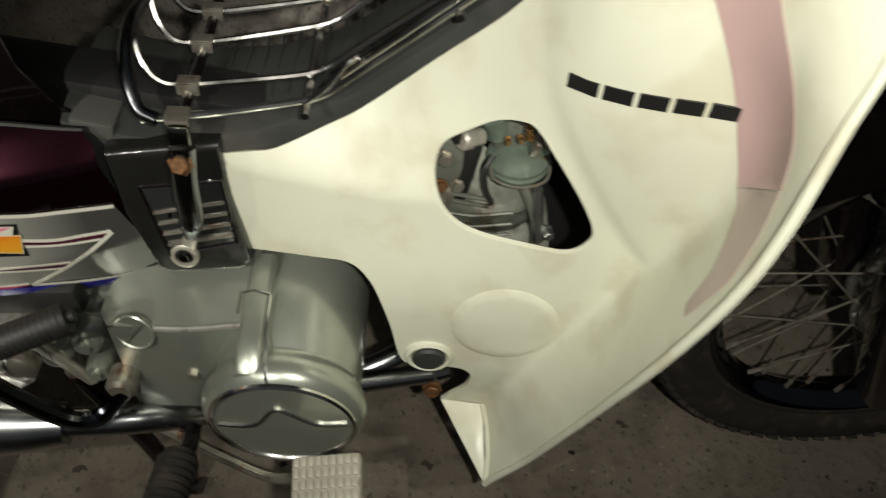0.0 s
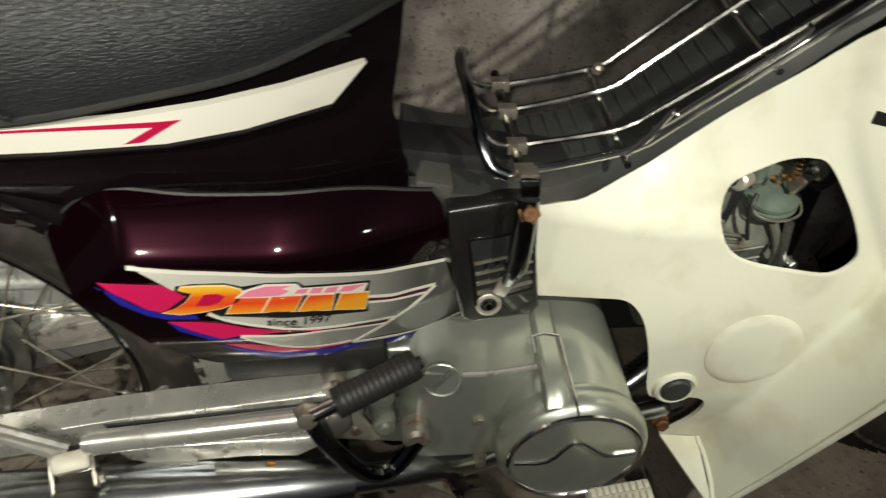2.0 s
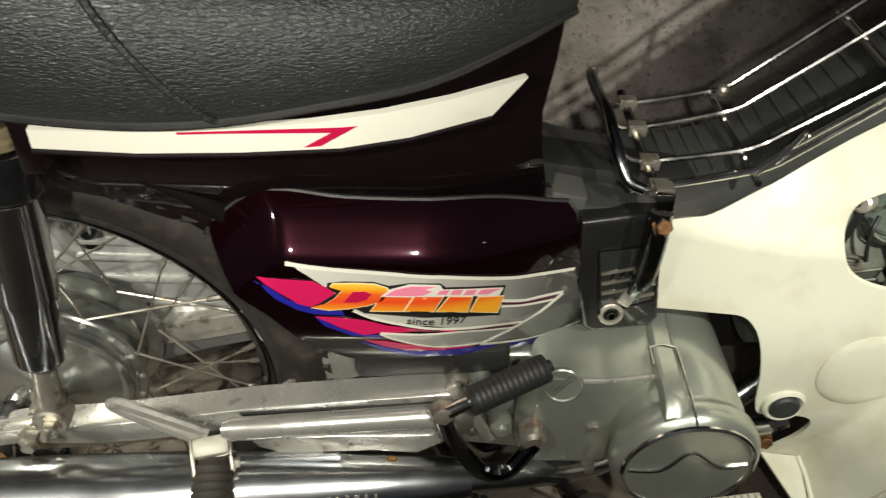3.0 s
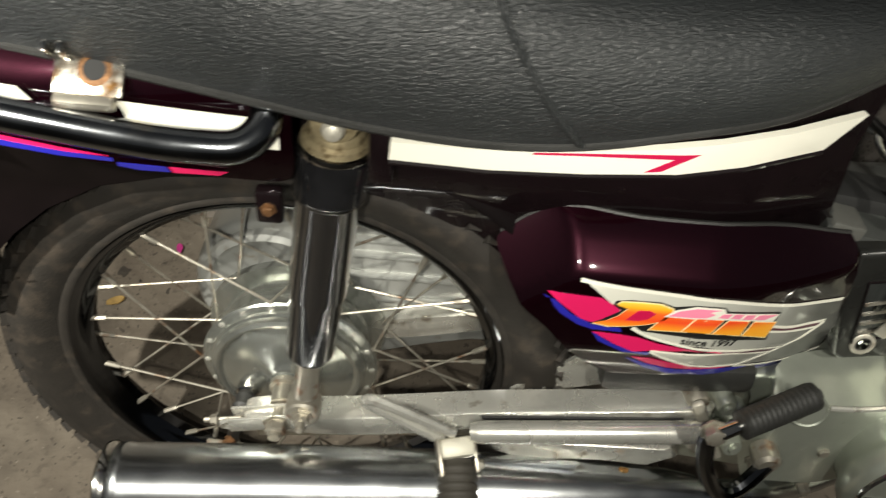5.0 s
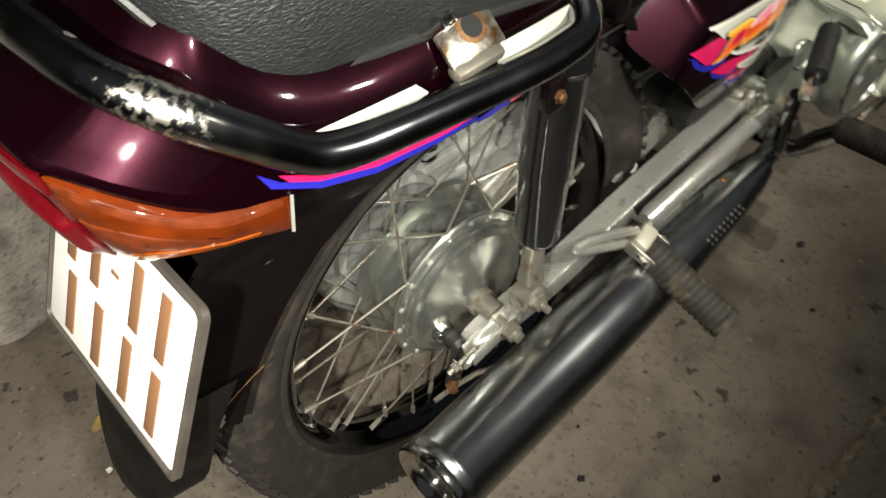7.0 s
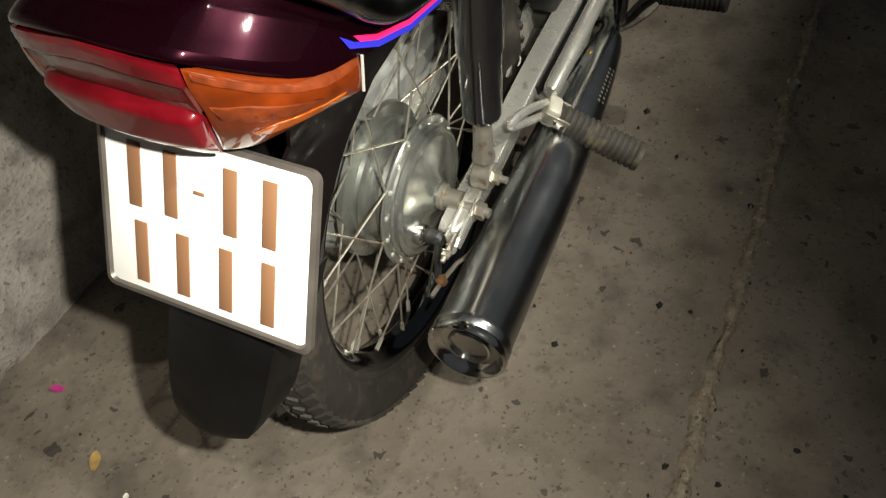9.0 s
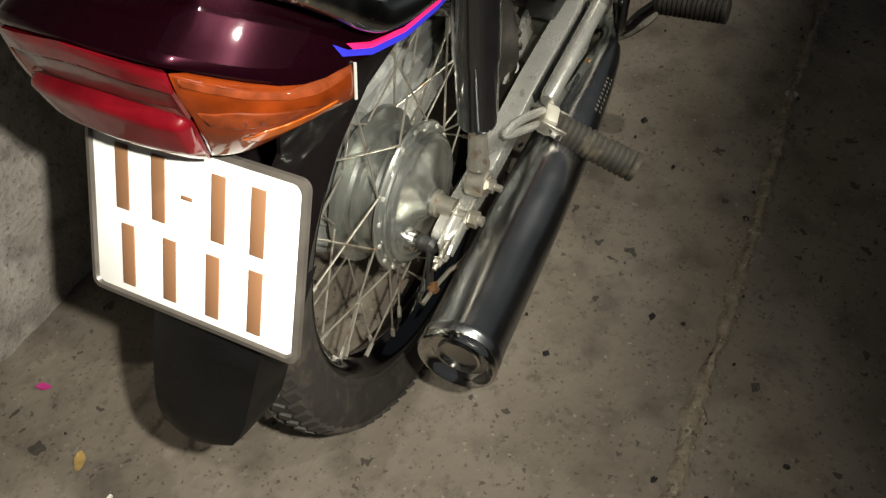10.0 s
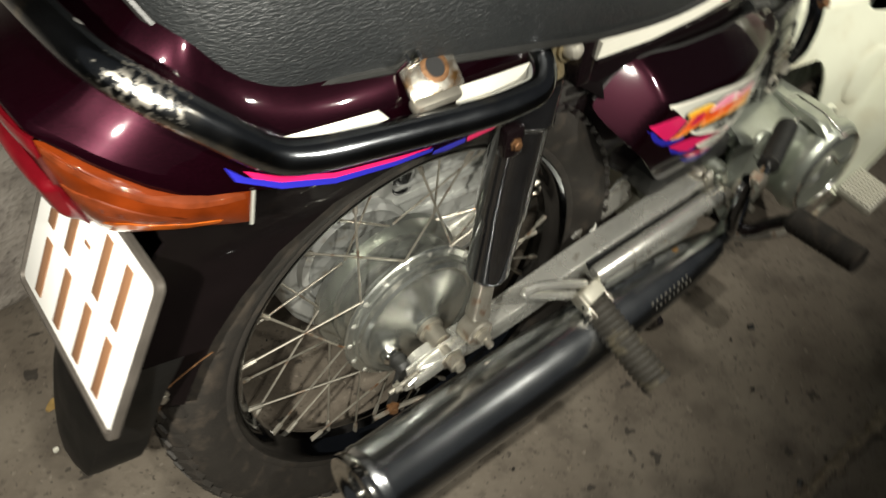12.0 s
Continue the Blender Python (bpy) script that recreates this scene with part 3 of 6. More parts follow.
    for k in range(18):
        a = k * math.tau / 18
        sub("rivet", lathe([(0, 0.0036), (-0.002, 0.003), (-0.003, 0.001)], (hub_r * 1.015 * math.cos(a), -0.0175, hub_r * 1.015 * math.sin(a)), ax, 8), SILVER)
    return hub


REAR = Vector((0.0, 0.004, 0.318))
wheel("rear_wheel", REAR, Matrix.Identity(4), 0.086)
wheel("front_wheel", Vector((1.306, 0.083, 0.294)), pose(0, 0, 0, 0, 0, 4), 0.066)

# leg shield: flank with a long ridge, dished corner and the wing that stands out from it
RIDGE = [(0.60, 0.530), (0.65, 0.522), (0.70, 0.510), (0.765, 0.508), (0.82, 0.50), (0.95, 0.49)]
RIDGE_Y = [(0.58, -0.014), (0.60, -0.018), (0.65, -0.022), (0.70, -0.024), (0.767, -0.027), (0.80, -0.034), (0.85, -0.043), (0.90, -0.050)]
LEAN = [(0.60, 0.45), (0.65, 0.8), (0.70, 0.75), (0.764, 0.38), (0.80, 0.25), (0.83, 0.12), (0.86, 0.0)]
BELOW_Y = [(0.60, -0.020), (0.65, -0.028), (0.70, -0.038), (0.742, -0.046), (0.90, -0.049)]
CREASE = [(0.40, 1.0), (0.478, 0.925), (0.524, 0.893), (0.592, 0.850), (0.633, 0.828), (0.687, 0.823), (0.90, 0.815)]
FOLD = [(0.15, 0.829), (0.20, 0.832), (0.258, 0.841), (0.364, 0.894), (0.442, 0.933), (0.511, 0.958), (0.576, 0.975), (0.62, 0.982), (0.66, 0.978), (0.70, 0.962), (0.745, 0.938), (0.90, 0.86)]
WING_X = [(0.155, 0.830), (0.222, 0.871), (0.365, 0.905), (0.490, 0.929), (0.556, 0.947), (0.602, 0.960), (0.647, 0.968), (0.684, 0.971), (0.716, 0.975), (0.746, 0.982), (0.90, 1.00)]
WING_Y = [(0.155, -0.105), (0.222, -0.110), (0.365, -0.139), (0.490, -0.166), (0.556, -0.172), (0.602, -0.172), (0.647, -0.168), (0.684, -0.165), (0.716, -0.160), (0.746, -0.156), (0.90, -0.13)]
ROUND = [(0.17, 0.004), (0.25, 0.006), (0.36, 0.008), (0.50, 0.010), (0.58, 0.022), (0.65, 0.034), (0.90, 0.040)]


def flank_y(u, z):
    """How far out the flank lies: it leans in above the ridge and dishes outwards past the crease."""
    ridge, y = smooth_at(u, RIDGE), smooth_at(u, RIDGE_Y)
    if z > ridge:
        d = z - ridge
        y += smooth_at(u, LEAN) * (d - 0.006 * (1 - math.exp(-d / 0.006)))
    else:
        y += (smooth_at(u, BELOW_Y) - y) * ease((ridge - z) / 0.13)
        y += 0.020 * ease((0.31 - z) / 0.12)
    d = u - smooth_at(z, CREASE)
    return y - 0.24 * max(0.0, d) * ease(d / 0.02)


def shield_reach(z):
    fold = smooth_at(z, FOLD)
    return fold + math.hypot(smooth_at(z, WING_X) - fold, smooth_at(z, WING_Y) - flank_y(fold, z))


def shield_at(u, z):
    """u runs along the flank to the fold, then out over the wing."""
    fold, r = smooth_at(z, FOLD), smooth_at(z, ROUND)
    if u <= fold - r:
        return Vector((u, flank_y(u, z), z))
    corner = Vector((fold, flank_y(fold, z), z))
    out = Vector((smooth_at(z, WING_X), smooth_at(z, WING_Y), z)) - corner
    out.normalize()
    if u >= fold + r:
        return corner + out * (u - fold)
    t = (u - fold + r) / (2 * r)
    start = Vector((fold - r, flank_y(fold - r, z), z))
    return start * (1 - t) ** 2 + corner * (2 * t * (1 - t)) + (corner + out * r) * t * t


def flat_line(pts, n=3, closed=False):
    return [tuple(p[:2]) for p in spline([(*p, 0) for p in pts], n, closed)]


rear_edge = [(0.594, 0.541), (0.593, 0.501), (0.598, 0.462), (0.605, 0.436)]
low_edge = flat_line([(0.605, 0.436), (0.665, 0.437), (0.692, 0.436), (0.707, 0.424), (0.718, 0.403), (0.730, 0.361), (0.737, 0.321), (0.744, 0.302), (0.755, 0.298)])
notch = flat_line([(0.755, 0.298), (0.786, 0.298), (0.805, 0.292), (0.812, 0.275), (0.807, 0.243), (0.793, 0.217), (0.785, 0.203)])[1:]
wing_foot = [(0.800, 0.201), (0.818, 0.1995), (0.832, 0.198), (0.855, 0.188), (0.880, 0.176)]
wing_edge = [(shield_reach(z), z) for z in [0.160 + 0.015 * i for i in range(48)]]
top_edge = flat_line([(0.905, 0.86), (0.860, 0.760), (0.816, 0.685), (0.794, 0.655), (0.764, 0.623), (0.734, 0.594), (0.704, 0.571), (0.677, 0.559), (0.638, 0.546), (0.617, 0.544), (0.594, 0.541)])[:-1]
outline = rear_edge[:-1] + low_edge + notch + wing_foot + wing_edge + top_edge
opening = flat_line([(0.762, 0.538), (0.768, 0.560), (0.788, 0.577), (0.808, 0.592), (0.826, 0.599), (0.838, 0.597), (0.855, 0.576), (0.877, 0.543), (0.893, 0.511), (0.893, 0.493), (0.877, 0.477), (0.842, 0.478), (0.802, 0.483), (0.780, 0.494), (0.767, 0.514)], 4, True)
shield = part("leg_shield", panel(outline, shield_at, 0.004, 0.0055, [opening]), WHITE_PLASTIC, bike, "aged cream-white plastic leg shield with grime", 50)
part("lip", tube([shield_at(u - 0.0015, z) for u, z in wing_edge], 0.0036, 8), WHITE_PLASTIC, shield)
part("lip", tube([shield_at(u, z) for u, z in wing_foot[2:]] + [shield_at(*wing_edge[0])], 0.0034, 8), WHITE_PLASTIC, shield)
part("opening_lip", tube([shield_at(u, z) + Vector((0, 0.002, 0)) for u, z in opening], 0.0022, 6, True), WHITE_PLASTIC, shield)
foot_a, foot_b, foot_c = shield_at(0.785, 0.203), shield_at(0.832, 0.198), shield_at(*wing_edge[0])
foot = panel([(0, 0), (1, 0), (1, 1)], lambda a, b: foot_a + (foot_b - foot_a) * a + (foot_c - foot_b) * b + Vector((0, 0, -0.006 * b * (1 - b))), 0.003, 0.2)
part("foot_flange", foot, WHITE_PLASTIC, shield, "yellowed flange at the foot of the shield")


def flank(u, z, out):
    return shield_at(u, z) + Vector((0, -out, 0))


DISC = (0.8365, 0.3725)
part("disc", panel([(DISC[0] + 0.050 * math.cos(a), DISC[1] + 0.051 * math.sin(a)) for a in [k * math.tau / 40 for k in range(40)]], lambda u, v: flank(u, v, 0.0006 + 0.0024 * ease((0.051 - math.hypot(u - DISC[0], v - DISC[1])) / 0.0035)), 0.004, 0.006), WHITE_PLASTIC, shield, "raised round blank disc")
plug_at = flank(0.768, 0.317, -0.001)
part("boss", lathe([(0, 0.024), (0.004, 0.023), (0.006, 0.020), (0.003, 0.016)], plug_at, (0, -1, 0), 28), WHITE_PLASTIC, shield)
part("plug", lathe([(0, 0.0165), (0.006, 0.0165), (0.0085, 0.014), (0.009, 0.004)], plug_at, (0, -1, 0), 28), GREY_PLASTIC, shield, "dark rubber plug")
for k in range(5):
    u, z = 0.8490 + 0.0218 * k, 0.6440 + 0.0022 * k
    part("emblem_bar", panel([(u, z), (u + 0.0185, z + 0.0014), (u + 0.0185, z + 0.0126), (u, z + 0.0112)], lambda a, b: flank(a, b, 0.0016), 0.0016, 0.008), DECAL_BLACK, shield, "plain dark raised emblem bar")
stripe_uv = flat_line([(0.860, 0.840), (0.890, 0.782), (0.918, 0.734), (0.933, 0.706), (0.948, 0.674), (0.963, 0.634), (0.978, 0.602)]) + flat_line([(1.028, 0.646), (1.014, 0.672), (0.991, 0.700), (0.970, 0.726), (0.954, 0.750), (0.930, 0.790), (0.900, 0.845)])
part("stripe", panel(stripe_uv, lambda u, z: shield_at(u, z) + Vector((-0.0006, -0.0008, 0)), 0.0005, 0.005), DECAL_PINK, shield, "faded pink stripe")
fade_uv = flat_line([(0.9785, 0.6015), (0.985, 0.595), (1.005, 0.578), (1.024, 0.560), (1.030, 0.528)]) + flat_line([(1.040, 0.526), (1.049, 0.560), (1.051, 0.586), (1.041, 0.618), (1.0285, 0.6455)])
part("stripe_end", panel(fade_uv, lambda u, z: shield_at(u, z) + Vector((-0.0006, -0.0008, 0)), 0.0005, 0.005), DECAL_FADED, shield, "worn cream end of the stripe")

# black centre tunnel, its upper lining and the vented box below the rack
def tunnel():
    bm = bmesh.new()
    rows = []
    for x, z, w in ((0.481, 0.568, 0.034), (0.515, 0.556, 0.036), (0.56, 0.549, 0.036), (0.62, 0.553, 0.038), (0.66, 0.562, 0.040), (0.70, 0.584, 0.042), (0.76, 0.634, 0.044), (0.82, 0.692, 0.046), (0.90, 0.77, 0.050)):
        near = lerp_at(x, [(0.48, -0.024), (0.56, -0.020), (0.62, -0.008), (0.68, 0.012), (0.71, 0.021), (0.75, 0.023), (0.80, 0.010), (0.90, -0.02)])
        far = 0.046 + w + 0.03
        c, w = (near + far) / 2, (far - near) / 2
        rows.append([bm.verts.new((x, c + s * w, z + dz)) for s, dz in ((-1, -0.06), (-1, -0.008), (-0.93, 0.004), (-0.7, 0.010), (0, 0.012), (0.7, 0.010), (0.93, 0.004), (1, -0.008), (1, -0.06))])
    for a, b in zip(rows, rows[1:]):
        for i in range(len(a) - 1):
            bm.faces.new((a[i], a[i + 1], b[i + 1], b[i]))
    bm.faces.new(rows[0][::-1])
    bm.faces.new(rows[-1])
    bmesh.ops.recalc_face_normals(bm, faces=bm.faces)
    return bm


tunnel_ob = part("centre_tunnel", tunnel(), GREY_PLASTIC, bike, "dull black plastic centre tunnel cover")
for i in range(19):
    x = 0.590 + 0.0135 * i
    z = lerp_at(x, [(0.56, 0.561), (0.62, 0.565), (0.66, 0.574), (0.70, 0.596), (0.76, 0.646), (0.82, 0.704)])
    slope = 0 if x < 0.63 else (22 if x < 0.68 else 41)
    part("tread_rib", block((0.0022, 0.085, 0.003), pose(x, 0.068, z - 0.0008, 0, -slope, 0), 0.0006), GREY_PLASTIC, tunnel_ob)

part("end_lip", block((0.034, 0.060, 0.030), pose(0.500, 0.010, 0.5575, 0, 12, 0), 0.004), PALE_PLASTIC, tunnel_ob, "pale grey end of the tunnel")
box_face = [(0.512, 0.556), (0.516, 0.500), (0.532, 0.434), (0.541, 0.427), (0.602, 0.422), (0.609, 0.430), (0.598, 0.500), (0.596, 0.556)]
vent = part("vent_box", slab(box_face, 0.02, -0.034, 0.006), VENT_BLACK, bike, "black plastic box with a louvred window")
part("vent_window", slab([(0.534, 0.522), (0.546, 0.452), (0.597, 0.457), (0.593, 0.520)], -0.030, -0.0352, 0.0012), WINDOW_GLOSS, vent, "glossy dark window")
for k, (z, x0, x1) in enumerate(((0.4995, 0.539, 0.594), (0.4880, 0.541, 0.595), (0.4765, 0.543, 0.596), (0.4650, 0.545, 0.597))):
    part("louvre", beam((x0, -0.0362, z - 0.002), (x1, -0.0362, z + 0.001), 0.0030, 0.0016 if k < 3 else 0.0024, 0.0005), STEEL, vent, "pale louvre edge")
for x in (0.551, 0.560, 0.569):
    part("grille_bar", block((0.0030, 0.0024, 0.009), pose(x, -0.0355, 0.494, 0, 4, 0), 0.0005), POLISHED, vent)
part("vent_frame", tube([(0.533, -0.0350, 0.523), (0.594, -0.0350, 0.521), (0.599, -0.0350, 0.456), (0.545, -0.0350, 0.450)], 0.0016, 6, True), BLACK_PAINT, vent)
for piece in [vent] + list(vent.children):
    for v in piece.data.vertices:
        v.co.y += -0.0035 + 0.22 * (v.co.x - 0.53) + 0.13 * (v.co.z - 0.52)
strut = part("rack_strut", tube(spline([(0.577, -0.044, 0.574), (0.5755, -0.052, 0.545), (0.574, -0.053, 0.510), (0.569, -0.050, 0.484)], 5), [0.0100] * 12 + [0.0092, 0.0082, 0.0070, 0.0060], 14), RAIL_CHROME, bike, "dark chromed rack strut with flattened pale foot")
part("flat_foot", beam((0.5715, -0.0500, 0.492), (0.5630, -0.0470, 0.466), 0.0040, 0.0125, 0.0015), PALE_STEEL, strut, "flattened pale foot of the strut")
part("foot_ring", lathe([(0, 0.0080), (0, 0.0122), (0.0035, 0.0120), (0.0045, 0.0105), (0.0045, 0.0080)], (0.556, -0.0415, 0.449), (0, -1, 0.2), 26, closed=True), PALE_STEEL, strut, "pale worn ring")
# black disc closes the ring and stands for the shade of its open hole
part("washer", lathe([(0, 0.002), (0, 0.0082), (0.002, 0.0082), (0.003, 0.002)], (0.556, -0.0415, 0.449), (0, -1, 0.2), 20), BLACK_PLASTIC, strut)
bolt((0.556, -0.0435, 0.449), (0, -1, 0.2), 0.0044, POLISHED, strut, 0.004)
part("clamp", block((0.016, 0.006, 0.016), pose(0.577, -0.044, 0.585, -14, 0, 0), 0.002), POLISHED, strut)
part("clamp", block((0.016, 0.014, 0.003), pose(0.576, -0.036, 0.5955), 0.001), STEEL, strut)
bolt((0.577, -0.053, 0.566), (0, -1, 0.5), 0.0072, RUST, strut, 0.007, label="rusty hexagon bolt")

# chromed luggage rack over the tunnel
rack = tagged(new("luggage_rack"), "chromed wire luggage rack strapped over the centre tunnel", "rack")
rack_rods = []
for n, (y0, y1, y2, x2, z2) in enumerate(((-0.034, -0.008, -0.004, 0.80, 0.700), (0.004, 0.024, 0.014, 0.80, 0.702), (0.056, 0.088, 0.095, 0.81, 0.706), (0.100, 0.128, 0.139, 0.81, 0.708))):
    pts = [(0.570, y0 + (y1 - y0) * 0.2, 0.590), (0.60, y0 + (y1 - y0) * 0.4, 0.591), (0.655, y1 - 0.002, 0.593), (0.678, y1, 0.600), (0.70, y1 + (y2 - y1) * 0.15, 0.617), (x2, y2, z2), (x2 + 0.06, y2, z2 + 0.052)]
    if n:
        pts = [(0.536, y0 + 0.016, 0.622), (0.541, y0 + 0.008, 0.606), (0.553, y0 + 0.002, 0.594)] + pts
    else:
        pts = [(0.548, y0, 0.590)] + pts
    part("rod", tube(spline(pts, 5), 0.0029, 8), WIRE_CHROME, rack)
part("rod", tube(spline([(0.690, 0.004, 0.608), (0.720, 0.003, 0.634), (0.790, 0.004, 0.694), (0.800, 0.014, 0.702)], 5), 0.0026, 8), WIRE_CHROME, rack)
part("end_loop", tube(spline([(0.560, -0.034, 0.590), (0.546, -0.028, 0.596), (0.537, -0.008, 0.615), (0.533, 0.030, 0.628), (0.533, 0.075, 0.622), (0.535, 0.110, 0.618), (0.540, 0.128, 0.612)], 6), 0.0056, 12), RAIL_CHROME, rack)
for x, z, ya, yb in ((0.573, 0.586, -0.042, 0.13), (0.665, 0.588, -0.02, 0.14), (0.775, 0.672, -0.01, 0.15)):
    part("cross_bar", tube([(x, ya, z), (x, yb, z)], 0.0032, 8), WIRE_CHROME, rack)
part("strap", tube(spline([(0.574, -0.040, 0.585), (0.574, 0.02, 0.5845), (0.574, 0.08, 0.585), (0.573, 0.130, 0.588)], 4), 0.0045, 8), BLACK_PAINT, rack)
for y, z in ((-0.028, 0.5935), (0.009, 0.5935), (0.062, 0.5940), (0.107, 0.5945)):
    part("clip", block((0.017, 0.011, 0.003), pose(0.574, y, z), 0.001), STEEL, rack)
    part("clip_side", block((0.017, 0.0025, 0.010), pose(0.574, y - 0.006, z - 0.004), 0.0008), STEEL, rack)
part("knob", lathe([(0, 0.003), (0.003, 0.0055), (0.009, 0.0055), (0.012, 0.003)], (0.668, 0.118, 0.596), (0.2, -0.3, 1), 14), STEEL, rack)
part("hook", tube(spline([(0.664, -0.010, 0.592), (0.680, -0.008, 0.606), (0.698, -0.001, 0.626), (0.703, 0.006, 0.624), (0.691, 0.004, 0.607), (0.672, -0.003, 0.594)], 5), 0.0022, 8), WIRE_CHROME, rack)

# maroon side cover and its graphics
def cover_at(x, z):
    """Front face, upper chamfer and the slanting facet at the rear tip, with soft creases."""
    front = lerp_at(z, [(0.38, -0.058), (0.415, -0.074), (0.465, -0.0885), (0.60, -0.0885)])
    upper = lerp_at(z, [(0.40, -0.24), (0.549, -0.089), (0.576, -0.062), (0.596, -0.036)])
    tip = -0.087 - 0.728 * (x - 0.259) + 0.875 * (z - 0.551)
    k = 0.0022
    y = k * math.log(sum(math.exp(v / k) for v in (front, upper, tip)))
    return Vector((x, y + 0.058 * max(0.0, min(1.05, (x - 0.37) / 0.17)) ** 1.5, z))


cover_line = spline([(0.196, 0.552, 0), (0.222, 0.575, 0), (0.249, 0.589, 0), (0.309, 0.586, 0), (0.400, 0.585, 0), (0.447, 0.581, 0), (0.499, 0.571, 0), (0.512, 0.54, 0), (0.520, 0.495, 0), (0.538, 0.418, 0), (0.494, 0.411, 0), (0.439, 0.424, 0), (0.39, 0.422, 0), (0.342, 0.419, 0), (0.310, 0.419, 0), (0.274, 0.450, 0), (0.244, 0.486, 0), (0.216, 0.513, 0), (0.195, 0.540, 0)], 3, True)
cover = part("side_cover", panel(cover_line, cover_at, 0.004, 0.0055), MAROON, bike, "glossy maroon side cover with coloured graphics", 75)
part("trim_bead", tube([cover_at(p[0], p[1]) + Vector((0, 0.002, 0)) for p in spline([(0.196, 0.552, 0), (0.222, 0.575, 0), (0.249, 0.589, 0), (0.309, 0.586, 0), (0.400, 0.585, 0), (0.447, 0.581, 0), (0.499, 0.571, 0)], 4)], 0.0022, 6), BLACK_PLASTIC, cover)
part("clip", block((0.007, 0.006, 0.012), pose(0.249, -0.040, 0.592), 0.001), STEEL, cover)


def decal(name, pts, material, lift, host=None, at=cover_at, label=""):
    return part(name, panel(pts, lambda x, z: at(x, z) + Vector((0, -lift, 0)), 0.0004, 0.005), material, host or cover, label)


def stroke(name, pts, width, material, lift):
    """A printed line of even width along a smooth path."""
    line = [Vector((x, z)) for x, z in flat_line(pts, 4)]
    sides = ([], [])
    for i, p in enumerate(line):
        way = (line[min(i + 1, len(line) - 1)] - line[max(i - 1, 0)]).normalized()
        for side, k in zip(sides, (-0.5, 0.5)):
            side.append(tuple(p + Vector((-way.y, way.x)) * width * k))
    return decal(name, sides[0] + sides[1][::-1], material, lift)


decal("field", [(0.2606, 0.5491), (0.2994, 0.5449), (0.3447, 0.5412), (0.391, 0.5361), (0.4398, 0.5234), (0.4577, 0.5193), (0.4814, 0.5154), (0.5119, 0.509), (0.5237, 0.468), (0.5365, 0.4124), (0.51, 0.4131), (0.4829, 0.4169), (0.4311, 0.4319), (0.4463, 0.4434), (0.4683, 0.4552), (0.4337, 0.4656), (0.4028, 0.4705), (0.368, 0.4779), (0.3342, 0.4869), (0.3155, 0.4974), (0.2978, 0.5185), (0.2764, 0.5381)], DECAL_FIELD, 0.0006)
decal("field", [(0.3376, 0.4685), (0.403, 0.4649), (0.4344, 0.457), (0.4631, 0.4482), (0.4465, 0.4409), (0.4299, 0.4337), (0.4148, 0.4372), (0.3938, 0.4417), (0.3757, 0.4483), (0.3532, 0.4576)], DECAL_FIELD, 0.0008)
stroke("white_line", [(0.2615, 0.5487), (0.2994, 0.5437), (0.3447, 0.54), (0.391, 0.5349), (0.4398, 0.5228), (0.4578, 0.5184), (0.4815, 0.5148), (0.5119, 0.509)], 0.0034, DECAL_WHITE, 0.0015)
stroke("white_line", [(0.4445, 0.4942), (0.466, 0.4874), (0.4849, 0.4857), (0.5044, 0.4832)], 0.0030, DECAL_WHITE, 0.0015)
stroke("white_line", [(0.4451, 0.487), (0.4639, 0.4817), (0.4802, 0.4789), (0.4958, 0.4769)], 0.0022, DECAL_WHITE, 0.0015)
stroke("white_line", [(0.5047, 0.4816), (0.4921, 0.471), (0.477, 0.4596), (0.4569, 0.4452), (0.4312, 0.4307)], 0.0036, DECAL_WHITE, 0.0015)
stroke("white_line", [(0.4312, 0.4307), (0.4833, 0.4141), (0.5104, 0.4113), (0.5361, 0.4113)], 0.0034, DECAL_WHITE, 0.0015)
stroke("white_line", [(0.3154, 0.4964), (0.3342, 0.4863), (0.368, 0.4773), (0.4029, 0.4699), (0.4338, 0.4647), (0.4682, 0.4561)], 0.0026, DECAL_WHITE, 0.0015)
stroke("white_line", [(0.3386, 0.4685), (0.403, 0.4649), (0.4344, 0.457), (0.4631, 0.4482)], 0.0022, DECAL_WHITE, 0.0015)
stroke("white_line", [(0.3386, 0.4678), (0.3532, 0.4576), (0.3758, 0.4471), (0.3938, 0.4404), (0.4149, 0.4359), (0.4299, 0.4337)], 0.0024, DECAL_WHITE, 0.0015)
stroke("dark_line", [(0.4448, 0.4908), (0.465, 0.4846), (0.4826, 0.4823), (0.5, 0.4798)], 0.0034, DECAL_PLUM, 0.0012)
stroke("dark_line", [(0.403, 0.4675), (0.4341, 0.461), (0.466, 0.452)], 0.0046, DECAL_PLUM, 0.0011)
decal("flash_edge", [(0.2337, 0.5282), (0.2455, 0.5227), (0.2601, 0.5083), (0.2787, 0.4983), (0.3058, 0.4946), (0.308, 0.4898), (0.2819, 0.4909), (0.2682, 0.4957), (0.2508, 0.5082)], DECAL_BLUE, 0.0006)
decal("flash", [(0.2363, 0.5322), (0.2533, 0.5321), (0.2826, 0.5299), (0.2979, 0.5203), (0.3013, 0.5152), (0.2875, 0.5031), (0.2789, 0.4999), (0.2689, 0.5037), (0.2519, 0.5182), (0.2436, 0.5257)], DECAL_MAGENTA, 0.0009)
decal("flash_edge", [(0.2826, 0.4875), (0.3047, 0.473), (0.3238, 0.465), (0.3395, 0.4656), (0.3384, 0.4608), (0.314, 0.464), (0.2904, 0.4762)], DECAL_BLUE, 0.0006)
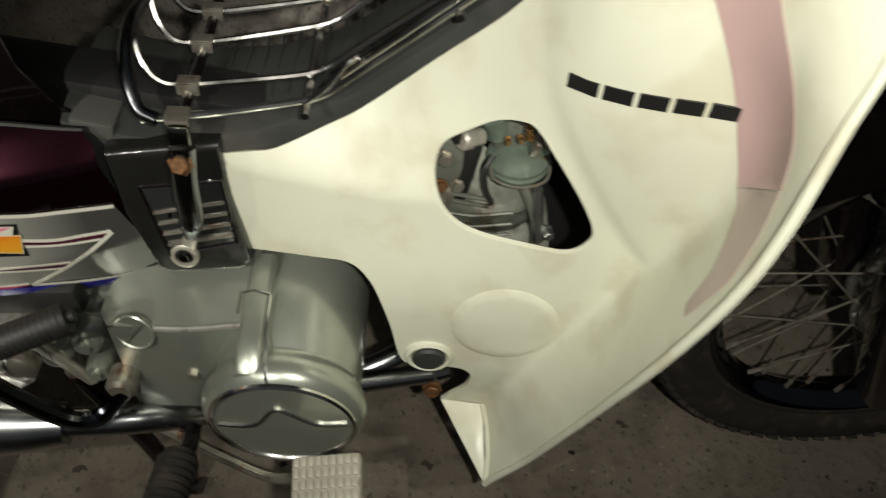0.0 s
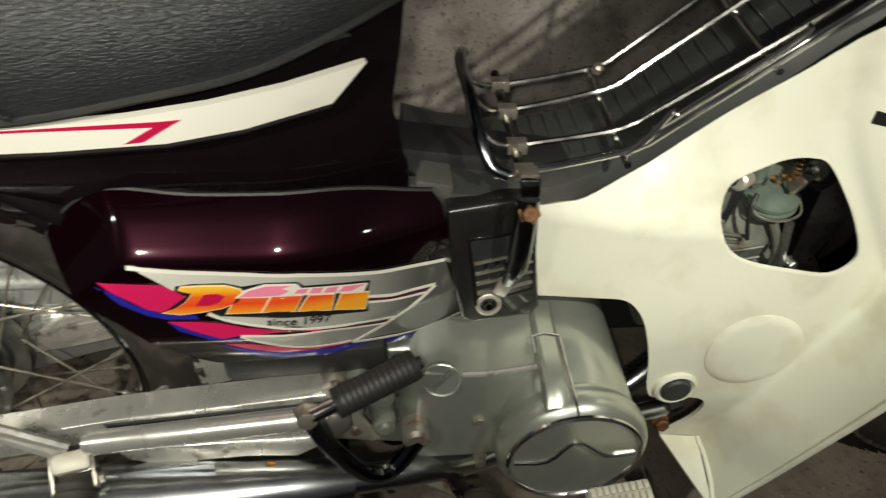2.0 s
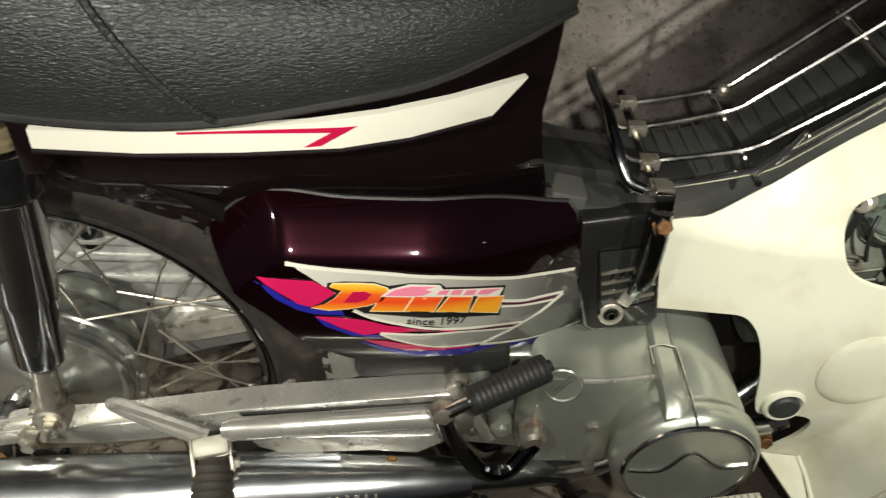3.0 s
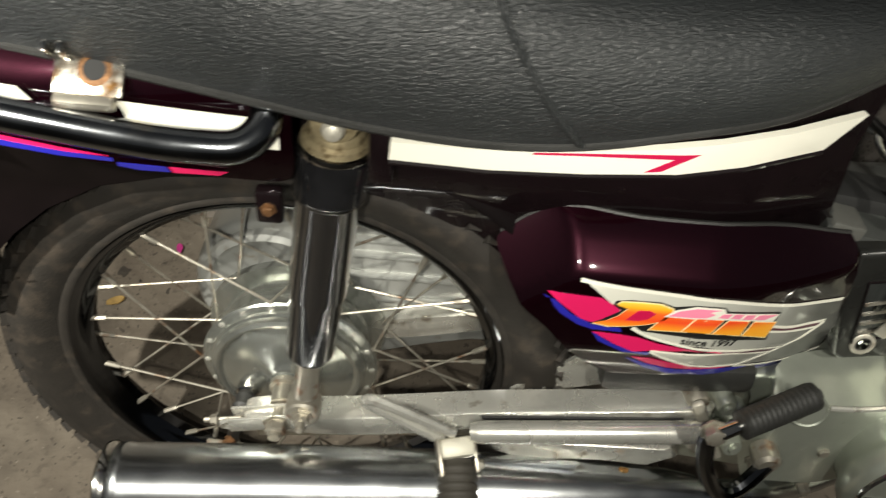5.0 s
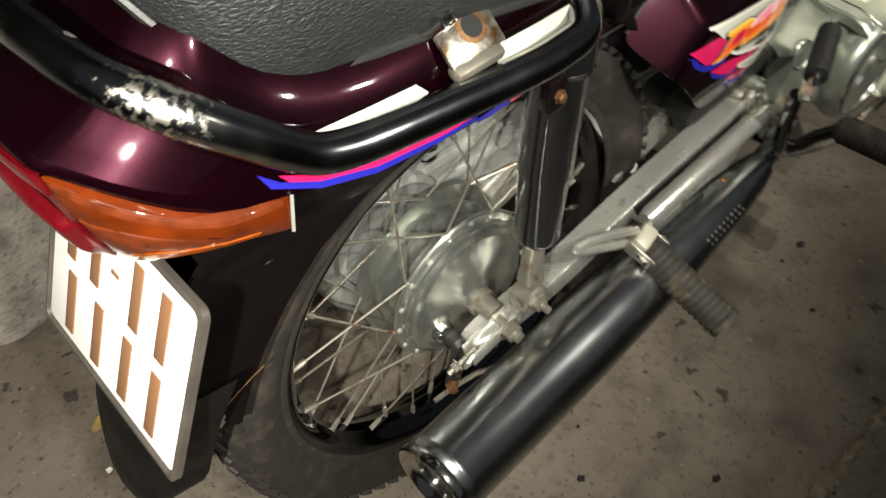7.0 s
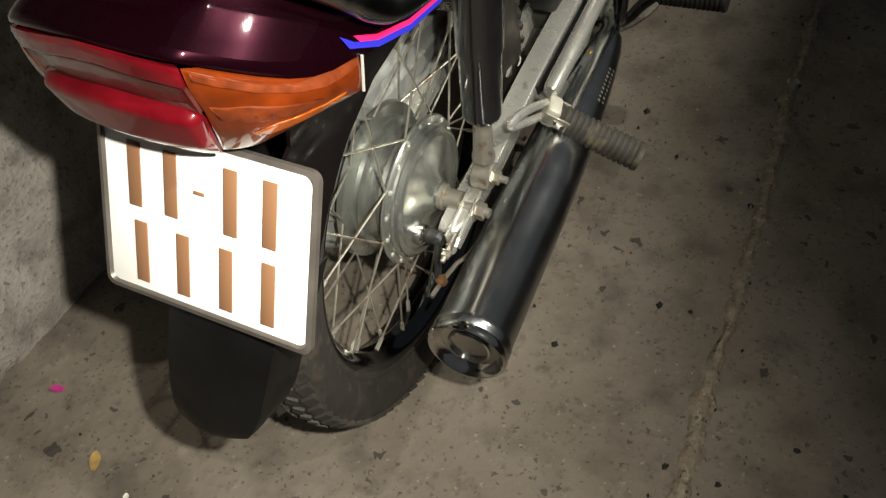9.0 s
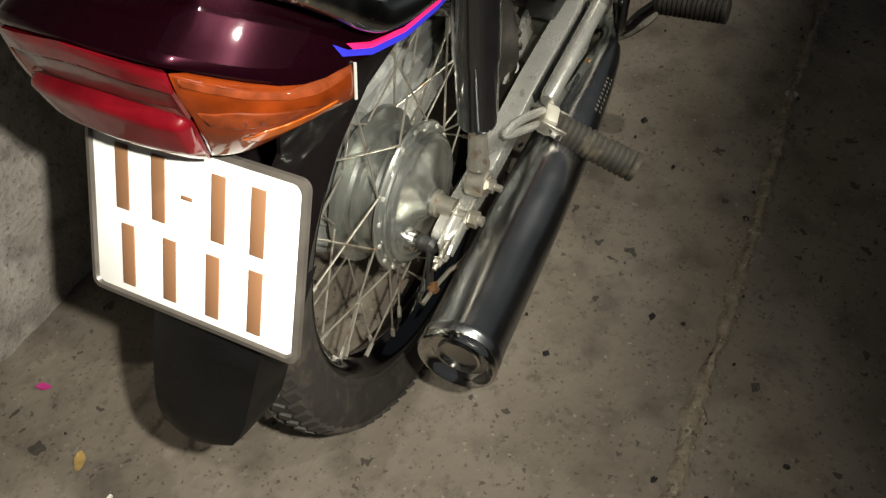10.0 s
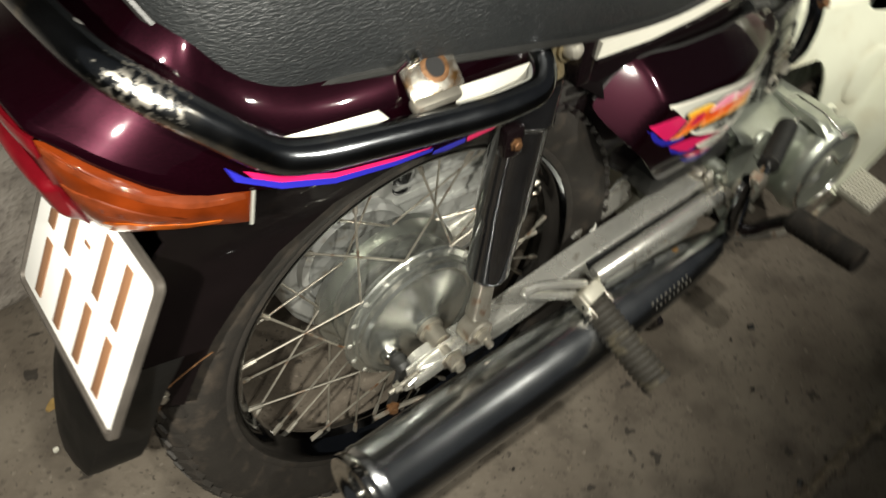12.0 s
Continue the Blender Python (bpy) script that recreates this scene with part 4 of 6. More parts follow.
decal("flash", [(0.2827, 0.4881), (0.3054, 0.4869), (0.3245, 0.4842), (0.3437, 0.4779), (0.373, 0.4727), (0.403, 0.4661), (0.4663, 0.4496), (0.4686, 0.4527), (0.4029, 0.4693), (0.3396, 0.4687), (0.3238, 0.4656), (0.3048, 0.4742)], DECAL_MAGENTA, 0.0009)
decal("flash_edge", [(0.3207, 0.4523), (0.3428, 0.4422), (0.3631, 0.4353), (0.3889, 0.4319), (0.4153, 0.4279), (0.4485, 0.4205), (0.4968, 0.4032), (0.538, 0.403), (0.5418, 0.3861), (0.5002, 0.3833), (0.4501, 0.4047), (0.4052, 0.4179), (0.3682, 0.425), (0.3426, 0.4344)], DECAL_BLUE, 0.0006)
decal("flash", [(0.3248, 0.4555), (0.3431, 0.4542), (0.3631, 0.4477), (0.3887, 0.4396), (0.4285, 0.431), (0.4152, 0.4301), (0.3888, 0.4341), (0.3631, 0.4378), (0.3429, 0.4443)], DECAL_MAGENTA, 0.0009)
decal("script_shadow", [(0.2778, 0.499), (0.2867, 0.5044), (0.3015, 0.5173), (0.2936, 0.5237), (0.2948, 0.5288), (0.3078, 0.5309), (0.333, 0.5309), (0.3454, 0.5265), (0.3631, 0.53), (0.3888, 0.5281), (0.3937, 0.5228), (0.4466, 0.5127), (0.4446, 0.4996), (0.4449, 0.4763), (0.3248, 0.4938), (0.3179, 0.4988), (0.2965, 0.4959)], DECAL_BLACK, 0.0016, label="dark outline of a plain script emblem")
SWASH = [(0.2808, 0.5006), (0.2923, 0.5051), (0.3002, 0.5113), (0.3068, 0.5206), (0.2968, 0.5244), (0.2994, 0.5282), (0.3168, 0.5289), (0.3329, 0.5284), (0.3435, 0.5241), (0.3462, 0.5189), (0.3404, 0.5101), (0.3275, 0.5035), (0.3108, 0.4998), (0.2952, 0.4978)]
decal("script_rim", [(0.3115 + (x - 0.3115) * 1.04, 0.5140 + (z - 0.5140) * 1.07) for x, z in SWASH], DECAL_CREAM, 0.0019, label="cream rim of the swash")
decal("script_swash", SWASH, DECAL_FLAME, 0.0022, label="plain orange and yellow emblem swash")
decal("script_cut", [(0.3075, 0.5074), (0.3155, 0.5198), (0.3257, 0.5205), (0.3312, 0.5175), (0.3263, 0.5107), (0.3182, 0.5074)], DECAL_RED, 0.0026)
for pts in ([(0.3306, 0.4972), (0.3405, 0.5147), (0.3659, 0.515), (0.3574, 0.4975)], [(0.3593, 0.4975), (0.3678, 0.515), (0.3916, 0.5125), (0.3843, 0.4961)], [(0.3873, 0.4956), (0.3974, 0.5115), (0.4171, 0.507), (0.414, 0.49)], [(0.417, 0.4893), (0.4231, 0.5054), (0.4456, 0.5), (0.4419, 0.4816)]):
    mx, mz = sum(p[0] for p in pts) / 4, sum(p[1] for p in pts) / 4
    decal("script_rim", [(mx + (x - mx) * 1.07, mz + (z - mz) * 1.12) for x, z in pts], DECAL_CREAM, 0.0019)
    decal("script_block", pts, DECAL_FLAME, 0.0022, label="plain orange and yellow emblem block")
decal("script_rim", [(0.3387, 0.5148), (0.3472, 0.5234), (0.3631, 0.5294), (0.3884, 0.5271), (0.3914, 0.5214), (0.4447, 0.5112), (0.4414, 0.502), (0.3916, 0.5134), (0.3631, 0.5144)], DECAL_WHITE, 0.0024, label="white outline of the small emblem line")
for pts in ([(0.3424, 0.5162), (0.35, 0.5228), (0.364, 0.5275), (0.3856, 0.5261), (0.3762, 0.5239), (0.3819, 0.5207), (0.3744, 0.5169), (0.3631, 0.5162)], [(0.3858, 0.5169), (0.3886, 0.521), (0.3971, 0.5202), (0.3944, 0.5154)], [(0.3973, 0.5149), (0.4, 0.5197), (0.4087, 0.5184), (0.4061, 0.513)], [(0.409, 0.5123), (0.4117, 0.5171), (0.4206, 0.5157), (0.4184, 0.5102)], [(0.4209, 0.5101), (0.4246, 0.5145), (0.4427, 0.5113), (0.4358, 0.5092), (0.431, 0.5074)]):
    decal("script_pink", pts, DECAL_PINKISH, 0.0028, label="plain pink emblem shape")


def lettering(text, at, size, turn, material, parent):
    cu = bpy.data.curves.new("lettering", "FONT")
    cu.body, cu.size, cu.extrude = text, size, 0.0003
    ob = bpy.data.objects.new("lettering", cu)
    scene.collection.objects.link(ob)
    me = bpy.data.meshes.new_from_object(ob.evaluated_get(bpy.context.evaluated_depsgraph_get()))
    bpy.data.objects.remove(ob)
    bm = bmesh.new()
    bm.from_mesh(me)
    bpy.data.meshes.remove(me)
    bmesh.ops.transform(bm, matrix=Matrix.Translation(at) @ turn, verts=bm.verts)
    for v in bm.verts:
        v.co.y += cover_at(v.co.x, v.co.z).y - at[1] - 0.0022
    return part("lettering", bm, material, parent, "small dark printed words")


lettering("since 1997", cover_at(0.361, 0.4820), 0.0122, pose(0, 0, 0, 90, 6, 0), DECAL_BLACK, cover)

# frame cover between seat and side cover
def core_at(x, z):
    return Vector((x, -0.050 + 0.030 * ease((x - 0.36) / 0.16) + 0.02 * ease((0.62 - z) / 0.08), z))


core_line = [(0.06, 0.70), (0.06, 0.590), (0.11, 0.573), (0.17, 0.539), (0.205, 0.508), (0.232, 0.470), (0.248, 0.44), (0.30, 0.40), (0.48, 0.42), (0.515, 0.45), (0.515, 0.545), (0.500, 0.562), (0.480, 0.580), (0.469, 0.625), (0.465, 0.660), (0.470, 0.705), (0.472, 0.745), (0.43, 0.735), (0.32, 0.69), (0.24, 0.675), (0.15, 0.672)]
part("frame_cover", panel(core_line, core_at, 0.003, 0.015), BLACK_PAINT, bike, "glossy near-black maroon frame cover")

# seat with vinyl cover, seam and coloured side strip
SEAT = [(-0.266, 0.818, 0.036, 0.832), (-0.253, 0.789, 0.064, 0.852), (-0.230, 0.757, 0.084, 0.866), (-0.19, 0.734, 0.098, 0.872), (-0.14, 0.732, 0.105, 0.871), (-0.10, 0.731, 0.112, 0.868), (0.0, 0.718, 0.119, 0.858), (0.08, 0.704, 0.119, 0.842), (0.16, 0.696, 0.117, 0.826), (0.23, 0.697, 0.112, 0.810), (0.30, 0.706, 0.102, 0.800), (0.37, 0.717, 0.088, 0.796), (0.43, 0.738, 0.068, 0.794), (0.475, 0.752, 0.040, 0.785)]
SEAT_PROFILE = [(1.0, 0.0), (1.06, 0.10), (1.13, 0.30), (1.15, 0.50), (1.10, 0.70), (0.96, 0.86), (0.72, 0.955), (0.36, 0.995), (0.0, 1.0)]


def seat_mesh():
    bm = bmesh.new()
    rows = []
    dense = spline([(*row[:3],) for row in SEAT], 4)
    tops = spline([(row[0], row[3], 0) for row in SEAT], 4)
    for p, q in zip(dense, tops):
        x, z0, w, z1 = p[0], p[1], p[2], q[1]
        half = [(-s * w, z0 + (z1 - z0) * h) for s, h in SEAT_PROFILE]
        full = half + [(-y, z) for y, z in half[-2::-1]]
        rows.append([bm.verts.new((x, y, z)) for y, z in full])
    ring_faces(bm, rows)
    bmesh.ops.recalc_face_normals(bm, faces=bm.faces)
    return bm


seat = part("seat", seat_mesh(), VINYL, bike, "black grained vinyl dual seat", 50)
welt = []
for k in range(9):
    s, h = SEAT_PROFILE[k]
    x = 0.230 - 0.072 * min(1, h * 1.2)
    w, z0, z1 = (lerp_at(x, [(r[0], r[i]) for r in SEAT]) for i in (2, 1, 3))
    welt.append((x, -s * w - 0.0012, z0 + (z1 - z0) * h + 0.001))
part("seam", tube(spline(welt, 3), 0.0028, 6), VINYL, seat)
part("seat_edge", tube(spline([(r[0], -r[2] * 1.005, r[1]) for r in SEAT], 4), 0.0035, 8), BLACK_PLASTIC, seat)


def strip_at(x, z):
    w = lerp_at(x, [(0.05, 0.114), (0.10, 0.109), (0.20, 0.107), (0.316, 0.091), (0.40, 0.072), (0.44, 0.058), (0.50, 0.03)])
    return Vector((x, -w + 0.1 * (0.70 - z), z))


strip_line = [(0.101, 0.684), (0.100, 0.667), (0.17, 0.6635), (0.240, 0.662), (0.31, 0.661), (0.36, 0.665), (0.420, 0.676), (0.445, 0.706), (0.39, 0.697), (0.34, 0.690), (0.29, 0.686), (0.23, 0.684), (0.17, 0.683)]
strip = part("side_strip", panel(strip_line, strip_at, 0.006, 0.012), DECAL_WHITE, bike, "white side strip below the seat with a crimson line")
decal("line", [(0.20, 0.6838), (0.31, 0.6812), (0.322, 0.6812), (0.296, 0.6655), (0.284, 0.6650), (0.304, 0.6770), (0.23, 0.681), (0.20, 0.6822)], DECAL_RED, 0.0008, strip, strip_at)
part("strip_bead", tube([strip_at(x, z - 0.001) for x, z in strip_line[1:7]], 0.0022, 6), BLACK_PAINT, strip)

# rear cowl, fender and tail
COWL_X = [0.034, 0.012, -0.04, -0.10, -0.16, -0.20, -0.235, -0.266, -0.298, -0.318, -0.331, -0.338]
COWL_ROWS = [
    (0.700, [0.110, 0.113, 0.121, 0.125, 0.125, 0.1200, 0.1155, 0.1120, 0.0985, 0.0785, 0.062, 0.0]),
    (0.718, [0.110, 0.113, 0.121, 0.124, 0.123, 0.117, 0.110, 0.105, 0.092, 0.0760, 0.063, 0.0]),
    (0.738, [0.104, 0.106, 0.107, 0.104, 0.101, 0.098, 0.096, 0.094, 0.088, 0.074, 0.064, 0.0]),
    (0.752, [0.096, 0.096, 0.092, 0.087, 0.084, 0.081, 0.080, 0.080, 0.078, 0.072, 0.063, 0.0]),
]
for corner in (-0.326, -0.334):
    k = next(i for i, x in enumerate(COWL_X) if x < corner)
    for row in COWL_ROWS:
        row[1].insert(k, lerp_at(corner, list(zip(COWL_X[::-1], row[1][::-1]))))
    COWL_X.insert(k, corner)
COWL_LOW = [(-0.338, 0.742), (-0.328, 0.735), (-0.298, 0.712), (-0.266, 0.690), (-0.225, 0.686), (-0.20, 0.676), (-0.165, 0.668), (-0.12, 0.662), (-0.068, 0.653), (0.0, 0.641), (0.034, 0.636)]


def cowl_half(x, z):
    vals = [lerp_at(x, list(zip(COWL_X[::-1], ws[::-1]))) for _, ws in COWL_ROWS]
    return lerp_at(z, list(zip([h for h, _ in COWL_ROWS], vals))) - 0.30 * max(0.0, 0.665 - z)


def cowl_at(x, z):
    return Vector((x, -cowl_half(x, z), z))


def cowl_mesh():
    bm = bmesh.new()
    columns = []
    for side in (-1, 1):
        for k, x in enumerate(COWL_X if side < 0 else COWL_X[-2::-1]):
            i = k if side < 0 else len(COWL_X) - 2 - k
            low = lerp_at(x, COWL_LOW)
            zs = [low, (low + 0.700) / 2] if low < 0.690 else [low, low + 0.001]
            col = [bm.verts.new((x, side * cowl_half(x, z), z)) for z in zs]
            for r, (h, ws) in enumerate(COWL_ROWS):
                back = 0.026 * r * ease((-0.20 - x) / 0.12)
                col.append(bm.verts.new((x + back, side * ws[i], max(h + 0.015 * r * ease((-0.18 - x) / 0.12), low + 0.006 * (r + 1)))))
            col.append(bm.verts.new((min(0.034, x + 0.105 * ease((-0.18 - x) / 0.12) + 0.02), side * ws[i] * 0.74, 0.775 + 0.030 * ease((-0.18 - x) / 0.12))))
            columns.append(col)
    for a, c in zip(columns, columns[1:]):
        for i in range(len(a) - 1):
            bm.faces.new((a[i], c[i], c[i + 1], a[i + 1]))
    tops = [c[-1] for c in columns]
    n = len(tops)
    for k in range(n // 2):
        q = [tops[k], tops[k + 1], tops[n - 2 - k], tops[n - 1 - k]]
        q = list(dict.fromkeys(q))
        if len(q) > 2:
            bm.faces.new(q)
    bmesh.ops.remove_doubles(bm, verts=bm.verts, dist=1e-5)
    bmesh.ops.recalc_face_normals(bm, faces=bm.faces)
    if max(bm.faces, key=lambda f: -f.calc_center_median().y).normal.y > 0:
        bmesh.ops.reverse_faces(bm, faces=bm.faces)
    return bm


cowl = part("rear_cowl", cowl_mesh(), MAROON, bike, "glossy maroon rear cowl with white and coloured stripes", 42)
soft = cowl.modifiers.new("soft", "SUBSURF")
soft.levels = soft.render_levels = 1


def cowl_decal(name, pts, material, lift):
    return decal(name, pts, material, lift, cowl, cowl_at)


cowl_decal("white_band", [(-0.074, 0.7125), (-0.03, 0.7075), (0.020, 0.7000), (0.026, 0.6950), (0.026, 0.675), (-0.01, 0.680), (-0.045, 0.683), (-0.066, 0.689)], DECAL_WHITE, 0.0040)
cowl_decal("white_band", [(-0.216, 0.7175), (-0.17, 0.7185), (-0.136, 0.7175), (-0.128, 0.7085), (-0.128, 0.692), (-0.16, 0.698), (-0.19, 0.704)], DECAL_WHITE, 0.0036)
cowl_decal("pink_line", [(-0.228, 0.7010), (-0.205, 0.6890), (-0.168, 0.6785), (-0.12, 0.6715), (-0.088, 0.6665), (-0.12, 0.6685), (-0.168, 0.6745), (-0.205, 0.6840), (-0.222, 0.6925)], DECAL_MAGENTA, 0.0016)
cowl_decal("blue_line", [(-0.239, 0.7065), (-0.228, 0.6965), (-0.205, 0.6842), (-0.168, 0.6747), (-0.12, 0.6687), (-0.086, 0.6650), (-0.086, 0.6615), (-0.12, 0.6645), (-0.168, 0.6698), (-0.205, 0.6788), (-0.234, 0.6950)], DECAL_BLUE, 0.0018)
cowl_decal("blue_line", [(-0.084, 0.6605), (-0.052, 0.6575), (-0.050, 0.6520), (-0.070, 0.6530), (-0.084, 0.6570)], DECAL_BLUE, 0.0018)
cowl_decal("pink_line", [(-0.050, 0.6575), (-0.012, 0.6515), (-0.018, 0.6480), (-0.048, 0.6515)], DECAL_MAGENTA, 0.0018)


def fender():
    """The inner rear fender: a dark channel that hugs the wheel from the seat down behind the plate."""
    bm = bmesh.new()
    rows = []
    for k in range(14):
        a = radians(40 + 9.2 * k)
        r = 0.325 + 0.012 * ease((k - 10) / 8)
        x, z = math.cos(a) * r, REAR.z + math.sin(a) * r
        out = 0.045
        inner = 0.312
        ring = []
        for s, rr in ((-1, inner), (-1, r - 0.012), (-0.8, r), (0, r + 0.008), (0.8, r), (1, r - 0.012), (1, inner)):
            ring.append(bm.verts.new((math.cos(a) * rr, s * out, REAR.z + math.sin(a) * rr)))
        rows.append(ring)
    for a, b in zip(rows, rows[1:]):
        for i in range(len(a) - 1):
            bm.faces.new((a[i], a[i + 1], b[i + 1], b[i]))
    bmesh.ops.recalc_face_normals(bm, faces=bm.faces)
    return bm


part("rear_fender", fender(), FENDER, bike, "dark maroon rear fender shell", 50)
# fender flank from the cowl down to the plate
flank_line = [(-0.068, 0.659), (-0.13, 0.666), (-0.20, 0.680), (-0.226, 0.693), (-0.245, 0.672), (-0.280, 0.662), (-0.278, 0.645), (-0.274, 0.632), (-0.292, 0.592), (-0.316, 0.54), (-0.335, 0.500), (-0.335, 0.460), (-0.310, 0.432), (-0.282, 0.424), (-0.264, 0.460), (-0.245, 0.490), (-0.218, 0.522), (-0.182, 0.554), (-0.132, 0.586), (-0.072, 0.608), (0.0, 0.617), (0.018, 0.618), (0.018, 0.645)]


def flank_at(x, z):
    y = -0.058 - 0.036 * ease((z - 0.56) / 0.12)
    return Vector((x, y + 0.03 * ease((-0.30 - x) / 0.03), z))


part("fender_flank", panel(flank_line, flank_at, 0.003, 0.012), FENDER, bike, "dark maroon fender side")
mirror_bm = panel(flank_line, flank_at, 0.003, 0.02)
bmesh.ops.transform(mirror_bm, matrix=Matrix.Diagonal((1, -1, 1, 1)), verts=mirror_bm.verts)
bmesh.ops.recalc_face_normals(mirror_bm, faces=mirror_bm.faces)
part("fender_flank", mirror_bm, FENDER, bike, "dark maroon fender side")

# tail lamp: amber ends, red middle; it wraps round the tail
LAMP_PLAN = [(0.00, -0.224, -0.1165), (0.20, -0.266, -0.1150), (0.38, -0.303, -0.094), (0.55, -0.330, -0.066), (0.75, -0.336, -0.036), (1.00, -0.338, 0.0)]


LAMP_TOP = [(0, 0.683), (0.2, 0.689), (0.38, 0.711), (0.55, 0.733), (1, 0.742)]
LAMP_LOW = [(0, 0.656), (0.2, 0.659), (0.38, 0.655), (0.55, 0.651), (1, 0.650)]


def lens_at(s, f):
    """A place on the lamp: s along the tail's plan (0: one corner, 1: the middle, 2: the other corner), f from its top edge down."""
    m = s if s <= 1 else 2 - s
    level = lambda q, rows: smooth_at(q, rows, min(0.13, q, 1 - q))
    plan = lambda q: [level(q, [(r[0], r[k]) for r in LAMP_PLAN]) for k in (1, 2)]
    (x, y), (xa, ya), (xb, yb) = plan(m), plan(max(0, m - 0.08)), plan(min(1, m + 0.08))
    out = Vector((-(yb - ya), xb - xa, 0)).normalized()
    if m > 0.96:
        out = Vector((-1, 0, 0))
    z = level(m, LAMP_TOP) + (level(m, LAMP_LOW) - level(m, LAMP_TOP)) * f
    swell = level(m, [(0, 0.001), (0.2, 0.005), (0.42, 0.007), (0.58, 0.002), (1, 0.001)])
    d = swell * math.sin(math.pi * min(1.0, max(0.0, f))) ** 0.6 - (0.014 * f * f * ease((m + 0.05) / 0.3) * (1 - ease((m - 0.4) / 0.2)) + 0.022 * f * ease((m - 0.4) / 0.2))
    d += 0.008 * ease((m - 0.55) / 0.05) * ease((f - 0.42) / 0.10) * ease((1.04 - f) / 0.25)
    d -= 0.003 * ease((m - 0.56) / 0.03) * ease((f - 0.15) / 0.05) * ease((0.46 - f) / 0.06)
    p = Vector((x, y, z)) + out * d
    return p if s <= 1 else Vector((p.x, -p.y, p.z))


def lens(name, rim, material, parent, label):
    return part(name, panel(rim, lens_at, 0.0025, 0.020), material, parent, label, 60)


lamp = lens("tail_lamp", [(0.565, 0.0), (2.0, 0.0), (2.0, 0.14), (1.45, 0.17), (0.565, 0.17)], RED_LENS, bike, "red tail lamp lens between amber ends")
lens("indicator_lens", [(0.0, 0.0), (0.56, 0.0), (0.56, 0.22), (0.54, 0.44), (0.55, 1.0), (0.0, 1.0)], AMBER, lamp, "amber indicator lens")
lens("indicator_lens", [(2.0, 0.15), (1.45, 0.18), (1.46, 0.44), (1.46, 1.0), (2.0, 1.0)], AMBER, lamp, "amber indicator lens")
lens("lens_body", [(0.565, 0.175), (1.44, 0.175), (1.455, 0.43), (0.545, 0.43)], DUSK_LENS, lamp, "dull pinkish-brown middle lens")
lens("lens_bump", [(0.56, 0.435), (1.44, 0.435), (1.455, 0.50), (1.455, 1.0), (0.555, 1.0), (0.545, 0.50)], RED_LENS, lamp, "lower red lens")


def lens_inset(name, rim, material, label):
    return part(name, panel(rim, lambda s, f: lens_at(s, f) + Vector((-0.0007, -0.0007, 0.0)), 0.0006, 0.012), material, lamp, label, 60)


lens_inset("reflector", [(0.575, 0.42), (0.60, 0.34), (0.70, 0.24), (0.80, 0.36), (0.82, 0.42)], DECAL_SILVER, "small pale reflector")
lens_inset("reflector", [(0.10, 0.62), (0.22, 0.56), (0.36, 0.60), (0.42, 0.68), (0.38, 0.78), (0.20, 0.80), (0.11, 0.74)], AMBER_BRIGHT, "bright orange reflector behind the lens")
for k in range(3):
    lens_inset("rib", [(0.13 + 0.02 * k, 0.615 + 0.055 * k), (0.40, 0.635 + 0.055 * k), (0.40, 0.650 + 0.055 * k), (0.13 + 0.02 * k, 0.635 + 0.055 * k)], AMBER, "")
lens_inset("reflector", [(0.20, 0.36), (0.42, 0.28), (0.52, 0.36), (0.50, 0.50), (0.30, 0.52)], AMBER_DARK, "dusky clear strip in the lens")
for k in range(5):
    lens_inset("rib", [(0.25 + 0.045 * k, 0.42 - 0.008 * k), (0.275 + 0.045 * k, 0.42 - 0.008 * k), (0.285 + 0.045 * k, 0.49 - 0.006 * k), (0.260 + 0.045 * k, 0.49 - 0.006 * k)], DUSK_LENS, "")
lens_inset("rim_band", [(0.02, 0.02), (0.54, 0.02), (0.54, 0.10), (0.02, 0.16)], AMBER_DARK, "dull upper rim of the amber lens")
lens_inset("seam_line", [(0.552, 0.46), (0.562, 0.46), (0.568, 0.98), (0.556, 0.98)], DUSK_LENS, "")
for k in range(6):
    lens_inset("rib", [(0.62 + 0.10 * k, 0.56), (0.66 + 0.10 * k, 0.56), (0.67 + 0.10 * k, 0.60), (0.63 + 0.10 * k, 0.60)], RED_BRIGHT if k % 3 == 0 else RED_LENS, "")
# a reflector's glint painted on as a pale pink inset
lens_inset("bulb_glint", [(0.72, 0.70), (0.80, 0.68), (0.82, 0.76), (0.75, 0.79)], DECAL_PINK, "pale glint of a reflector, painted on the red lens")
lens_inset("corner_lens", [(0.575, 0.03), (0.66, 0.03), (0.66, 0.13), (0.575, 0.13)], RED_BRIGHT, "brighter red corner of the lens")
part("lens_edge", tube([(-0.2235, -0.1185, 0.6835), (-0.2265, -0.1170, 0.6560)], 0.0012, 6), DECAL_SILVER, lamp)

# number plate with its frame, and the flap below
PLATE = Matrix.Translation((-0.3185, -0.0195, 0.568)) @ Matrix(((0.0, 0.42, -0.9075, 0), (-1.0, 0, 0, 0), (0, 0.9075, 0.42, 0), (0, 0, 0, 1)))


